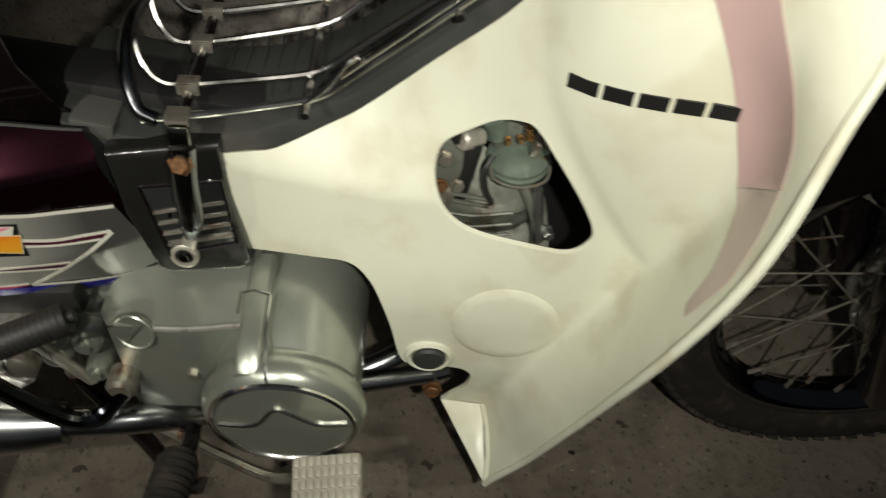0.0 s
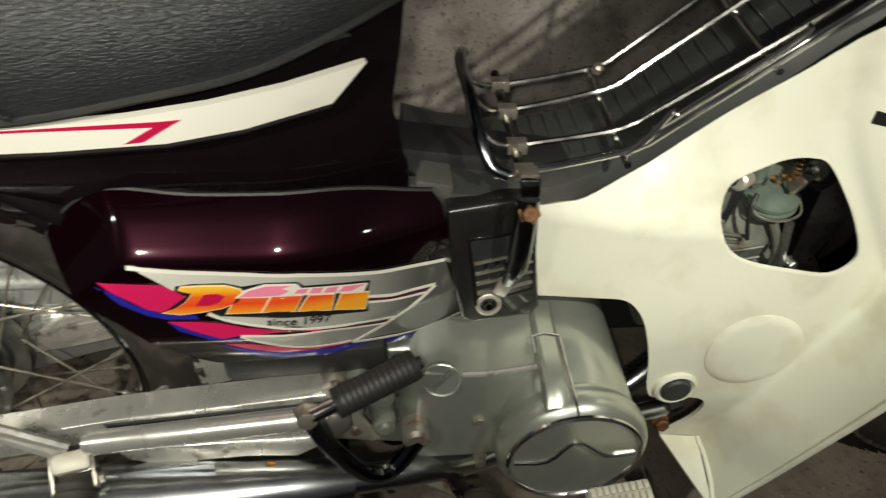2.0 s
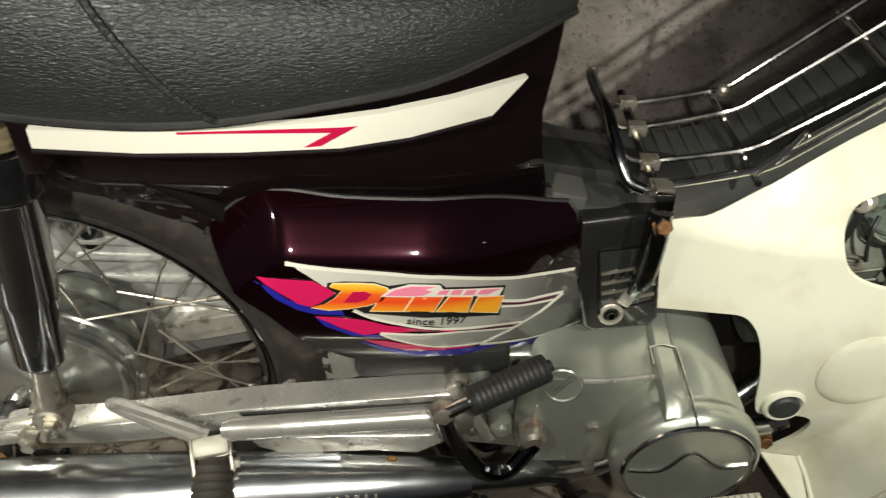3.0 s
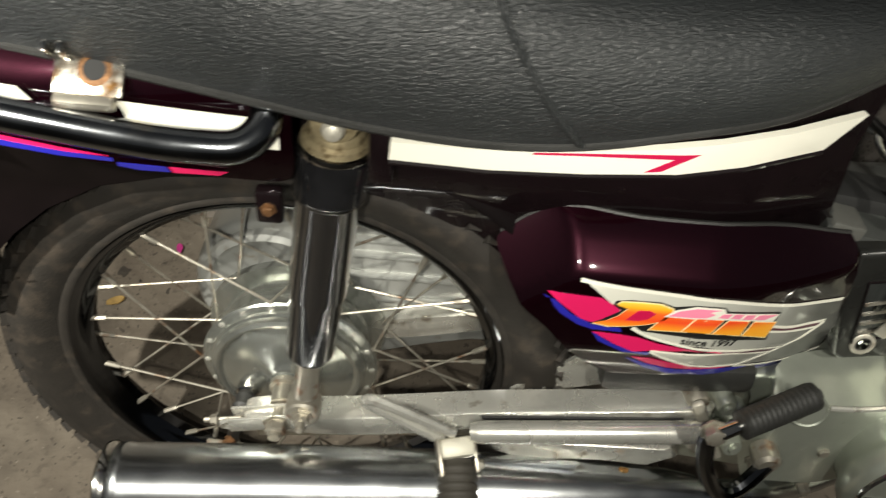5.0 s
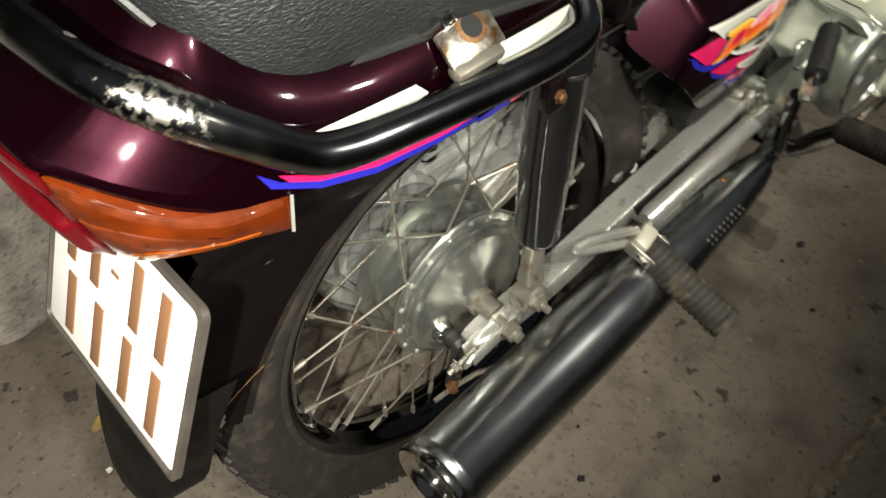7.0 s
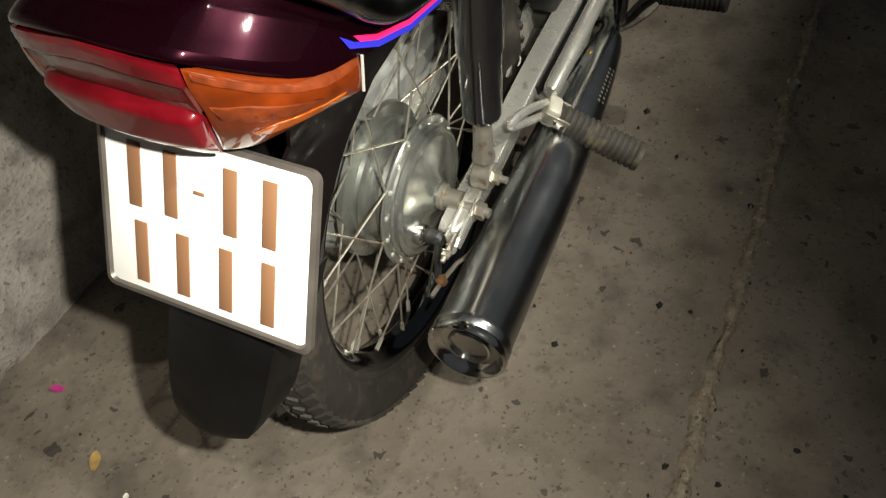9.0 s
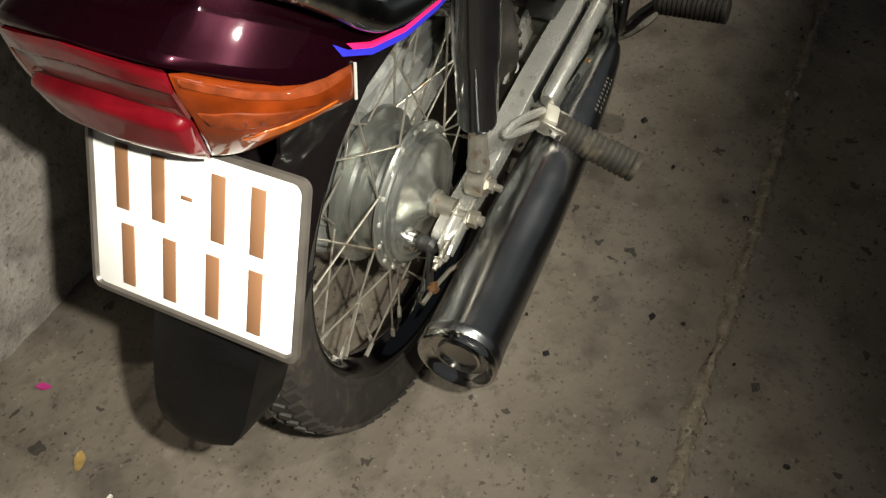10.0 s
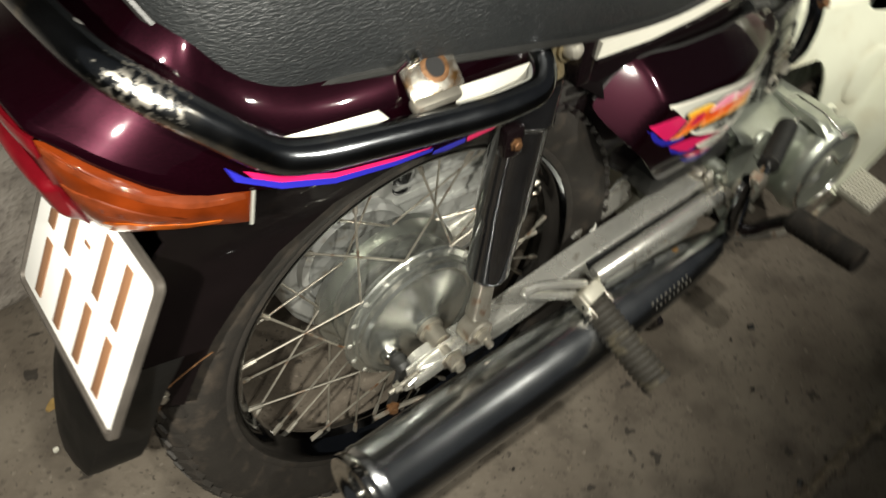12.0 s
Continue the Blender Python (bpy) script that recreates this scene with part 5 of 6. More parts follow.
def plate_frame():
    bm = bmesh.new()
    rings = []
    for w, h, z, r in ((0.0975, 0.0725, 0.0, 0.008), (0.0975, 0.0725, 0.005, 0.008), (0.0935, 0.0685, 0.006, 0.007), (0.0915, 0.0665, 0.003, 0.006), (0.0915, 0.0665, 0.0, 0.006)):
        ring = []
        for cx, cy, a0 in ((1, 1, 0), (-1, 1, 90), (-1, -1, 180), (1, -1, 270)):
            for k in range(5):
                a = radians(a0 + 22.5 * k)
                ring.append(bm.verts.new((cx * (w - r) + r * math.cos(a), cy * (h - r) + r * math.sin(a), z)))
        rings.append(ring)
    ring_faces(bm, rings, closed=True)
    bmesh.ops.recalc_face_normals(bm, faces=bm.faces)
    bmesh.ops.transform(bm, matrix=PLATE, verts=bm.verts)
    return bm


plate = part("number_plate", block((0.186, 0.136, 0.003), PLATE @ pose(0, 0, 0.0018), 0.001), PLATE_WHITE, bike, "white reflective plate with plain brown bars in a metal frame")
part("frame", plate_frame(), PLATE_RIM, plate, "dull metal plate frame")
for u, v, h in ((-0.064, 0.030, 0.052), (-0.030, 0.030, 0.052), (0.024, 0.030, 0.052), (0.058, 0.030, 0.052), (-0.060, -0.034, 0.052), (-0.020, -0.034, 0.052), (0.020, -0.034, 0.052), (0.058, -0.034, 0.052)):
    part("bar", block((0.012, h, 0.0015), PLATE @ pose(u, v, 0.0038), 0.0005), PLATE_BROWN, plate)
part("dash", block((0.010, 0.003, 0.0012), PLATE @ pose(-0.004, 0.030, 0.0038), 0.0004), PLATE_BROWN, plate)


def flap():
    bm = bmesh.new()
    rows = []
    for x, z, w in ((-0.328, 0.53, 0.058), (-0.346, 0.48, 0.058), (-0.358, 0.43, 0.057), (-0.366, 0.385, 0.055), (-0.371, 0.358, 0.050), (-0.373, 0.342, 0.044), (-0.372, 0.333, 0.036), (-0.368, 0.330, 0.028)):
        skew = -0.012 + 0.030 * (0.45 - max(0.32, z)) / 0.115
        rows.append([bm.verts.new((x + dx, skew + s * w, z - 0.004 * s)) for s, dx in ((-1.10, 0.045), (-1.0, 0.012), (-0.93, 0.002), (-0.5, -0.003), (0, -0.005), (0.5, -0.003), (0.93, 0.002), (1.0, 0.012), (1.08, 0.045))])
    for a, b in zip(rows, rows[1:]):
        for i in range(len(a) - 1):
            bm.faces.new((a[i], a[i + 1], b[i + 1], b[i]))
    bmesh.ops.solidify(bm, geom=list(bm.faces), thickness=0.003)
    bmesh.ops.recalc_face_normals(bm, faces=bm.faces)
    return bm


flap_ob = part("mud_flap", flap(), FLAP, bike, "black plastic mud flap below the plate", 50)
bolt((-0.300, -0.060, 0.455), (-0.2, -1, 0), 0.006, STEEL, flap_ob, 0.006)
part("wire", tube(spline([(-0.300, -0.064, 0.452), (-0.306, -0.067, 0.445), (-0.311, -0.066, 0.447), (-0.30, -0.064, 0.460), (-0.27, -0.062, 0.472), (-0.25, -0.06, 0.476)], 5), 0.0006, 5), RUST, flap_ob, "thin loose wire")

# chromed grab rail
right_rail = [(0.012, -0.086, 0.716), (0.018, -0.106, 0.706), (0.016, -0.122, 0.696), (0.003, -0.134, 0.690), (-0.020, -0.139, 0.691), (-0.06, -0.141, 0.6945), (-0.15, -0.138, 0.7045), (-0.195, -0.1345, 0.7105), (-0.218, -0.131, 0.7205), (-0.245, -0.127, 0.7455), (-0.270, -0.117, 0.768), (-0.289, -0.092, 0.782), (-0.298, -0.055, 0.789)]
rail_path = spline(right_rail + [(-0.302, 0.0, 0.791)] + [(x, -y, z) for x, y, z in right_rail[::-1]], 5)
rail = part("grab_rail", tube(rail_path, 0.0117, 20), RAIL_CHROME, bike, "chromed tube grab rail round the tail")
part("rail_foot", block((0.012, 0.026, 0.034), pose(-0.292, -0.062, 0.781, 0, -14, 24), 0.005), BRUSHED, rail, "grey block at the rear corner of the rail")
BRKT = pose(-0.090, -0.120, 0.727, 42, 0, 0)
bracket = part("rail_bracket", block((0.044, 0.030, 0.004), BRKT, 0.0015), WORN_CHROME, bike, "bright steel bracket with brown rust")
part("rust_ring", lathe([(0.0021, 0.0070), (0.0030, 0.0075), (0.0026, 0.0100), (0.0021, 0.0110)], BRKT @ Vector((0.004, 0.002, 0)), BRKT.to_3x3() @ Vector((0, 0, 1)), 20), RUST, bracket)
# no opening is cut: a flat near-black disc paints in its shade
part("hole", lathe([(0.0021, 0.0004), (0.0027, 0.0073)], BRKT @ Vector((0.004, 0.002, 0)), BRKT.to_3x3() @ Vector((0, 0, 1)), 16), SHADE_BLACK, bracket)
part("rail_weld", block((0.040, 0.012, 0.010), pose(-0.092, -0.131, 0.713, 20, 0, 0), 0.004), STEEL, bracket)
for dx in (-0.022, -0.013):
    part("tab", block((0.003, 0.008, 0.020), BRKT @ pose(dx, 0.010, 0.008), 0.001), CHROME, bracket)

# shock absorbers
def shock(side, low_y):
    top, low = Vector((0.062, side * 0.073, 0.690)), Vector((0.026, side * low_y, 0.345))
    way = (low - top).normalized()
    body = part("shock_absorber", lathe([(0.0345, 0.020), (0.035, 0.0270), (0.038, 0.0282), (0.079, 0.0286), (0.081, 0.0270), (0.083, 0.0258), (0.185, 0.0255), (0.190, 0.0235), (0.262, 0.0222), (0.268, 0.0195), (0.268, 0.012)], top, way, 32), SHOCK_BLACK, bike, "glossy black shrouded rear shock absorber")
    part("collar", lathe([(0.0775, 0.0290), (0.0795, 0.0292), (0.0825, 0.0262)], top, way, 32), WIRE_CHROME, body)
    part("rim", lathe([(0.0325, 0.0262), (0.0335, 0.0284), (0.0365, 0.0290), (0.0385, 0.0284)], top, way, 32), WIRE_CHROME, body, "bright rim")
    part("cap", lathe([(0.012, 0.010), (0.014, 0.018), (0.019, 0.0215), (0.0255, 0.0225), (0.0280, 0.0255), (0.0335, 0.0268)], top, way, 28), TARNISH, body, "dull brassy top cap")
    part("eye", lathe([(-0.016, 0.008), (-0.016, 0.0165), (-0.013, 0.0180), (0.028, 0.0180), (0.031, 0.0165), (0.031, 0.008)], top + Vector((0, 0, 0.002)), (0, side, 0.05), 24), TARNISH, body, "tarnished brassy mounting eye")
    part("rod_end", lathe([(0.266, 0.0105), (0.312, 0.0118), (0.318, 0.0135), (0.324, 0.0135)], top, way, 20), STEEL, body)
    part("rod_eye", lathe([(-0.012, 0.009), (-0.012, 0.0150), (-0.010, 0.0170), (0.010, 0.0170), (0.012, 0.0150), (0.012, 0.009)], low, (0, side, 0), 20), STEEL, body)
    part("washer", lathe([(0, 0.0125), (0.0025, 0.0125), (0.0025, 0.006)], top + Vector((0, side * 0.0312, 0.002)), (0, side, 0.05), 20), TARNISH, body)
    part("dome_nut", lathe([(0, 0.0085), (0.005, 0.0085), (0.0095, 0.0062), (0.0115, 0.002)], top + Vector((0, side * 0.0335, 0.002)), (0, side, 0.05), 16), PALE_STEEL, body)
    bolt(low + Vector((0, side * 0.012, 0)), (0, side, 0), 0.0082, STEEL, body, 0.008)
    part("stud", lathe([(0.008, 0.0045), (0.017, 0.0042), (0.018, 0.003)], low + Vector((0, side * 0.012, 0)), (0, side, 0), 12), STEEL, body)


shock(-1, 0.086)
shock(1, 0.086)
part("reservoir_tab", block((0.020, 0.012, 0.030), pose(0.014, -0.105, 0.618), 0.003), BLACK_PAINT, bike)
bolt((0.014, -0.111, 0.618), (0, -1, 0), 0.0045, RUST, bike, 0.004, "stay_bolt")
part("shock_mount", block((0.018, 0.05, 0.06), pose(0.094, -0.078, 0.672), 0.004), BLACK_PAINT, bike)

# swing arm, peg stay, muffler
ARM = [tuple(p[:2]) for p in spline([(-0.034, 0.309, 0), (0.0, 0.317, 0), (0.054, 0.322, 0), (0.13, 0.335, 0), (0.22, 0.352, 0), (0.33, 0.366, 0), (0.42, 0.376, 0), (0.43, 0.364, 0), (0.42, 0.350, 0), (0.33, 0.338, 0), (0.22, 0.326, 0), (0.13, 0.304, 0), (0.05, 0.292, 0), (-0.01, 0.292, 0), (-0.036, 0.298, 0)], 3, True)]
swing = part("swing_arm", slab(ARM, -0.054, -0.082, 0.011, 5), SILVER, bike, "silver painted swing arm")
part("adjuster", beam((-0.052, -0.0855, 0.303), (0.018, -0.0855, 0.318), 0.0030, 0.020, 0.001), SILVER, swing, "thin chain adjuster plate")
part("adjuster", beam((-0.050, -0.0700, 0.303), (0.018, -0.0700, 0.318), 0.0030, 0.018, 0.001), SILVER, swing, "thin chain adjuster plate")
part("adjuster_hook", tube([(-0.050, -0.0860, 0.313), (-0.058, -0.0860, 0.308), (-0.059, -0.082, 0.296), (-0.050, -0.080, 0.291)], 0.0026, 8), SILVER, swing)
part("adjuster_screw", tube([(-0.040, -0.077, 0.304), (-0.078, -0.077, 0.297)], 0.0030, 8), STEEL, swing)
bolt((-0.064, -0.077, 0.2995), (-1, 0, -0.15), 0.0055, STEEL, swing, 0.007, "adjuster_nut")
bolt((-0.002, -0.087, 0.313), (0, -1, 0), 0.0105, STEEL, swing, 0.011, "axle_nut")
part("axle", tube([(-0.002, -0.104, 0.313), (-0.002, 0.10, 0.318)], 0.0062, 14), STEEL, swing)
part("spacer", lathe([(0, 0.0165), (0.006, 0.0165), (0.007, 0.0125), (0.026, 0.0120)], (0, -0.041, 0.318), (0, -1, 0), 24), STEEL, swing)
part("swing_arm", slab(ARM, 0.050, 0.080, 0.008, 3), SILVER, bike, "silver painted swing arm")
part("brake_arm", beam((-0.046, -0.057, 0.302), (-0.060, -0.058, 0.236), 0.006, 0.013, 0.002), BLACK_PLASTIC, swing, "black brake lever")
part("brake_stud", lathe([(0, 0.013), (0.010, 0.013), (0.014, 0.0095), (0.016, 0.005)], (-0.043, -0.026, 0.291), (0, -1, 0), 18), CHROME, swing, "bright cam spindle")
part("cam_boot", lathe([(0, 0.009), (0.006, 0.011), (0.012, 0.009), (0.018, 0.0105), (0.024, 0.007)], (-0.043, -0.040, 0.294), (-0.1, -1, 0.05), 16), BLACK_PLASTIC, swing, "black rubber boot")
bolt((-0.060, -0.062, 0.240), (-0.6, -1, 0), 0.006, RUST, swing, 0.008, "rod_nut", "rusty adjusting nut")
part("brake_rod", tube(spline([(-0.086, -0.062, 0.236), (-0.060, -0.064, 0.237), (-0.03, -0.070, 0.240), (0.02, -0.082, 0.246), (0.30, -0.085, 0.262)], 4), 0.003, 6), STEEL, swing)
part("torque_link", beam((-0.03, -0.06, 0.262), (0.26, -0.062, 0.300), 0.008, 0.014, 0.002), STEEL, swing)
stay = part("peg_stay", tube([(0.190, -0.106, 0.3495), (0.200, -0.106, 0.3505), (0.404, -0.104, 0.372), (0.414, -0.104, 0.373)], [0.009, 0.0115, 0.0115, 0.009], 16), SILVER, bike, "silver passenger peg stay")
part("stay_plate", slab([(0.205, 0.324), (0.30, 0.329), (0.395, 0.331), (0.405, 0.318), (0.38, 0.300), (0.33, 0.304), (0.24, 0.298), (0.215, 0.308)], -0.080, -0.097, 0.006), SILVER, stay)
# near-black filler between the bars, coloured as the shade of their gap
part("plate_web", slab([(0.20, 0.345), (0.40, 0.365), (0.40, 0.310), (0.22, 0.305)], -0.070, -0.084, 0.003), SHADE_BLACK, stay)
part("pivot", lathe([(0, 0.016), (0.012, 0.016), (0.016, 0.012), (0.018, 0.005)], (0.412, -0.098, 0.366), (0, -1, 0), 20), STEEL, stay, "rust-stained pivot")
part("stay_loop", tube(spline([(0.175, -0.106, 0.345), (0.130, -0.103, 0.368), (0.098, -0.098, 0.378), (0.088, -0.094, 0.370), (0.120, -0.098, 0.352), (0.165, -0.104, 0.330)], 5), 0.0055, 8), SILVER, stay)
bolt((0.358, -0.094, 0.276), (0, -1, 0), 0.008, STEEL, stay, 0.006)


def peg(a, b, r, name, label):
    a, b = Vector(a), Vector(b)
    n = 13
    prof, length = [(0.0, r * 0.8)], (b - a).length
    for k in range(n):
        h = 0.006 + (length - 0.014) * k / n
        step = (length - 0.014) / n
        prof += [(h, r * 0.86), (h + step * 0.2, r), (h + step * 0.75, r), (h + step * 0.95, r * 0.86)]
    prof += [(length - 0.006, r * 1.02), (length, r * 0.98), (length + 0.001, r * 0.5)]
    # the rider's peg takes darker rubber to paint in the weak light there
    return part(name, lathe(prof, a, b - a, 20), PEG_RUBBER if name == "passenger_peg" else RUBBER, bike, label, 60)


p_ob = peg((0.180, -0.121, 0.321), (0.189, -0.230, 0.280), 0.0195, "passenger_peg", "ribbed brown-black rubber passenger foot peg")
PEGQ = pose(0.178, -0.113, 0.331, 0, 0, 0) @ pose(0, 0, 0, 27, 0, 13)
part("peg_fork", block((0.034, 0.020, 0.028), PEGQ, 0.005), PALE_RUBBER, p_ob, "pale worn peg bracket")
for dx in (-0.0165, 0.0165):
    part("fork_prong", block((0.004, 0.036, 0.016), PEGQ @ pose(dx * 1.06, -0.008, 0), 0.0015), STEEL, p_ob)
bolt(PEGQ @ Vector((0.019, -0.018, 0)), (1, 0.2, 0), 0.005, STEEL, p_ob, 0.005)
part("peg_pin", tube([(0.160, -0.122, 0.328), (0.202, -0.120, 0.330)], 0.004, 8), CHROME, p_ob)
f_ob = peg((0.547, -0.150, 0.296), (0.541, -0.258, 0.306), 0.0190, "rider_peg", "ribbed rubber rider foot peg, coloured darker for the weak light there")
part("peg_bar", tube(spline([(0.535, 0.05, 0.232), (0.535, -0.09, 0.236), (0.545, -0.13, 0.270), (0.547, -0.155, 0.296)], 4), 0.009, 10), BLACK_PAINT, f_ob)
b_ob = part("brake_pedal", block((0.062, 0.055, 0.014), pose(0.682, -0.177, 0.300, 8, -6, 4), 0.004), PALE_RUBBER, bike, "pale ribbed brake pedal pad")
for k in range(9):
    for j in range(5):
        part("pad_block", block((0.0050, 0.0086, 0.0034), pose(0.682, -0.177, 0.300, 8, -6, 4) @ pose(-0.0262 + 0.00655 * k, -0.0206 + 0.0103 * j, 0.0078), 0.0008), PALE_RUBBER, b_ob)
part("pedal_arm", tube(spline([(0.672, -0.160, 0.293), (0.665, -0.148, 0.26), (0.62, -0.135, 0.225), (0.56, -0.11, 0.22), (0.50, -0.09, 0.24)], 5), 0.006, 8), STEEL, b_ob)

muffler_axis = [Vector((-0.152, -0.1422, 0.2663)), Vector((0.43, -0.112, 0.276))]
mway = muffler_axis[1] - muffler_axis[0]
mlen = mway.length
muffler = part("muffler", lathe([(0.0, 0.042), (0.006, 0.0455), (0.012, 0.0455), (0.014, 0.0445), (mlen * 0.35, 0.0445), (mlen * 0.62, 0.041), (mlen * 0.85, 0.032), (mlen * 0.95, 0.026), (mlen, 0.020)], muffler_axis[0], mway, 40), DARK_CHROME, bike, "dark reflective chromed muffler")
part("end_cap", lathe([(0.0, 0.0445), (-0.004, 0.0462), (-0.009, 0.0458), (-0.011, 0.0440), (-0.010, 0.0420), (-0.005, 0.0385), (0.001, 0.0320), (0.003, 0.0275), (0.002, 0.0255), (-0.003, 0.0250), (-0.004, 0.0232), (0.012, 0.0215)], muffler_axis[0], mway, 48), CHROME, muffler, "chromed dished muffler end")
part("outlet", lathe([(0.0095, 0.0005), (0.010, 0.0215), (0.014, 0.0215)], muffler_axis[0], mway, 24), SOOT, muffler, "sooty brown outlet")
part("muffler_tab", block((0.05, 0.010, 0.022), pose(0.155, -0.110, 0.290, 0, -20, 3), 0.003), DARK_CHROME, muffler)
bolt((0.03, -0.112, 0.302), (0, -1, 0.4), 0.006, STEEL, muffler, 0.006)
def muffler_mark(x, turn, w):
    """A small bar stamped on the muffler's upper side."""
    s = (x - muffler_axis[0].x) / (muffler_axis[1].x - muffler_axis[0].x)
    base = muffler_axis[0] + mway * s
    r = lerp_at(s, [(0.35, 0.0445), (0.62, 0.041), (0.85, 0.032)]) + 0.0003
    a = radians(turn)
    part("mark", block((w * 0.6, 0.0006, 0.0036), Matrix.Translation(base + Vector((0, -r * math.cos(a), r * math.sin(a)))) @ pose(0, 0, 0, -turn, 0, 3), 0), STEEL, muffler)


for k in range(9):
    muffler_mark(0.262 + 0.0092 * k, 38, 0.0045 if k % 3 else 0.007)
    muffler_mark(0.268 + 0.0092 * k, 24, 0.006 if k % 2 else 0.0035)
part("side_ridge", panel([(-0.06, 0.300), (0.16, 0.311), (0.30, 0.318), (0.30, 0.311), (0.16, 0.302), (-0.02, 0.296)], lambda x, z: Vector((x, -0.117 + 0.02 * (x - 0.1), z)), 0.004, 0.02), DARK_CHROME, muffler, "bright seam flange along the muffler")
bolt((0.350, -0.108, 0.300), (0, -1, 0.6), 0.006, BRASS, muffler, 0.004)
part("exhaust_pipe", tube(spline([(0.42, -0.112, 0.276), (0.50, -0.095, 0.262), (0.58, -0.05, 0.215), (0.72, 0.02, 0.200), (0.82, 0.05, 0.28), (0.83, 0.05, 0.36)], 5), 0.015, 12), DARK_CHROME, bike, "blued chromed exhaust pipe")

# engine
drum = lathe([(-0.10, 0.0665), (0.066, 0.0670), (0.074, 0.0678), (0.079, 0.0705), (0.084, 0.0732), (0.091, 0.0745), (0.099, 0.0735), (0.105, 0.0705), (0.109, 0.066)], (0.639, -0.022, 0.326), (0, -1, 0), 56)
for v in drum.verts:
    if v.co.z > 0.326:  # the casing behind the lip rises higher than it is wide
        v.co.z += 0.20 * (v.co.z - 0.326) * ease((v.co.y + 0.102) / 0.020)
engine = part("engine", drum, ALLOY, bike, "silver-grey painted engine with round clutch cover", 40)
part("clutch_ring", lathe([(0.107, 0.0610), (0.1110, 0.0618), (0.1130, 0.0638), (0.1110, 0.0660), (0.106, 0.0668)], (0.639, -0.022, 0.326), (0, -1, 0), 56, closed=True), WIRE_CHROME, engine, "polished ring")
part("clutch_face", lathe([(0.1075, 0.0005), (0.1070, 0.03), (0.1050, 0.0612), (0.100, 0.062)], (0.639, -0.022, 0.326), (0, -1, 0), 48), POLISHED, engine)
vee = [(-0.058, -0.004), (-0.026, -0.004), (-0.008, 0.022), (0.004, 0.022), (0.030, 0.002), (0.058, 0.004)]
part("vee_rib", tube([(0.639 + p[0], -0.1315, 0.326 + p[1]) for p in spline([(a, b, 0) for a, b in vee], 3)], 0.0024, 8), WIRE_CHROME, engine, "bright raised rib")


def gear_at(x, v):
    """The cover's side, then over a crisp edge onto its gently rising top."""
    d = max(0.0, v - 0.402)
    y = -0.087 + 0.012 * ease((x - 0.55) / 0.06) + 1.45 * d + 0.030 * ease((0.492 - x) / 0.024) + 0.02 * ease((0.275 - v) / 0.03)
    return Vector((x, y, min(v, 0.402) + 0.32 * d - 0.004 * ease((x - 0.55) / 0.06)))


gear = spline([(0.478, 0.300, 0), (0.495, 0.262, 0), (0.540, 0.244, 0), (0.606, 0.242, 0), (0.613, 0.30, 0), (0.613, 0.400, 0), (0.611, 0.452, 0), (0.600, 0.453, 0), (0.550, 0.447, 0), (0.495, 0.436, 0), (0.482, 0.410, 0), (0.476, 0.36, 0)], 4, True)
part("gear_cover", panel(gear, gear_at, 0.030, 0.010), ALLOY, engine, "cast gearbox cover", 30)


def rib_band():
    bm = bmesh.new()
    rows = []
    for y, z in ((-0.012, 0.418), (-0.040, 0.4125), (-0.070, 0.4100), (-0.095, 0.4085), (-0.112, 0.404), (-0.124, 0.394)):
        rows.append([bm.verts.new((x, y, z + dz)) for x, dz in ((0.602, -0.012), (0.604, -0.001), (0.607, 0.0012), (0.622, 0.0012), (0.625, -0.001), (0.626, -0.012))])
    ring_faces(bm, rows)
    bmesh.ops.recalc_face_normals(bm, faces=bm.faces)
    return bm


part("rib", rib_band(), ALLOY, engine, "raised cast band")
part("rib_edge", tube([(0.626, -0.054, 0.4125), (0.6265, -0.070, 0.4115), (0.627, -0.095, 0.4100), (0.629, -0.108, 0.4045), (0.630, -0.116, 0.4010), (0.631, -0.126, 0.3965), (0.632, -0.131, 0.390)], 0.0015, 6), WIRE_CHROME, engine)
part("rib_edge", tube([(0.600, -0.072, 0.4095), (0.600, -0.052, 0.4120), (0.612, -0.050, 0.4135), (0.626, -0.053, 0.4130)], 0.0014, 6), WIRE_CHROME, engine)
# brighter silver than the cover, to paint in the ridge's edge highlight
part("cover_ridge", tube(spline([(0.530, -0.0862, 0.4015), (0.560, -0.0850, 0.4010), (0.602, -0.0770, 0.3985)], 4), 0.0030, 8), SILVER, engine)
part("oil_cap", lathe([(0, 0.0190), (0.0040, 0.0190), (0.0050, 0.0178), (0.0036, 0.0165), (0.0036, 0.003)], (0.512, -0.083, 0.394), (-0.15, -1, 0.25), 28), ALLOY, engine, "round oil filler cap with slot")
part("cap_bar", block((0.029, 0.0045, 0.0040), Matrix.Translation((0.5113, -0.0872, 0.3954)) @ pose(0, 0, 0, -14, -55, 8), 0.0012), CAST, engine, "raised turning bar")
for x, z in ((0.552, 0.331), (0.560, 0.258), (0.490, 0.300), (0.700, 0.30), (0.680, 0.262)):
    bolt((x, -0.080 if x < 0.65 else -0.09, z), (0, -1, 0), 0.006, STEEL, engine, 0.010)
part("crankcase", slab([(0.40, 0.24), (0.60, 0.21), (0.68, 0.24), (0.700, 0.33), (0.67, 0.380), (0.60, 0.388), (0.44, 0.385), (0.40, 0.36)], 0.10, -0.04, 0.01), ALLOY, engine, "grimy crankcase")
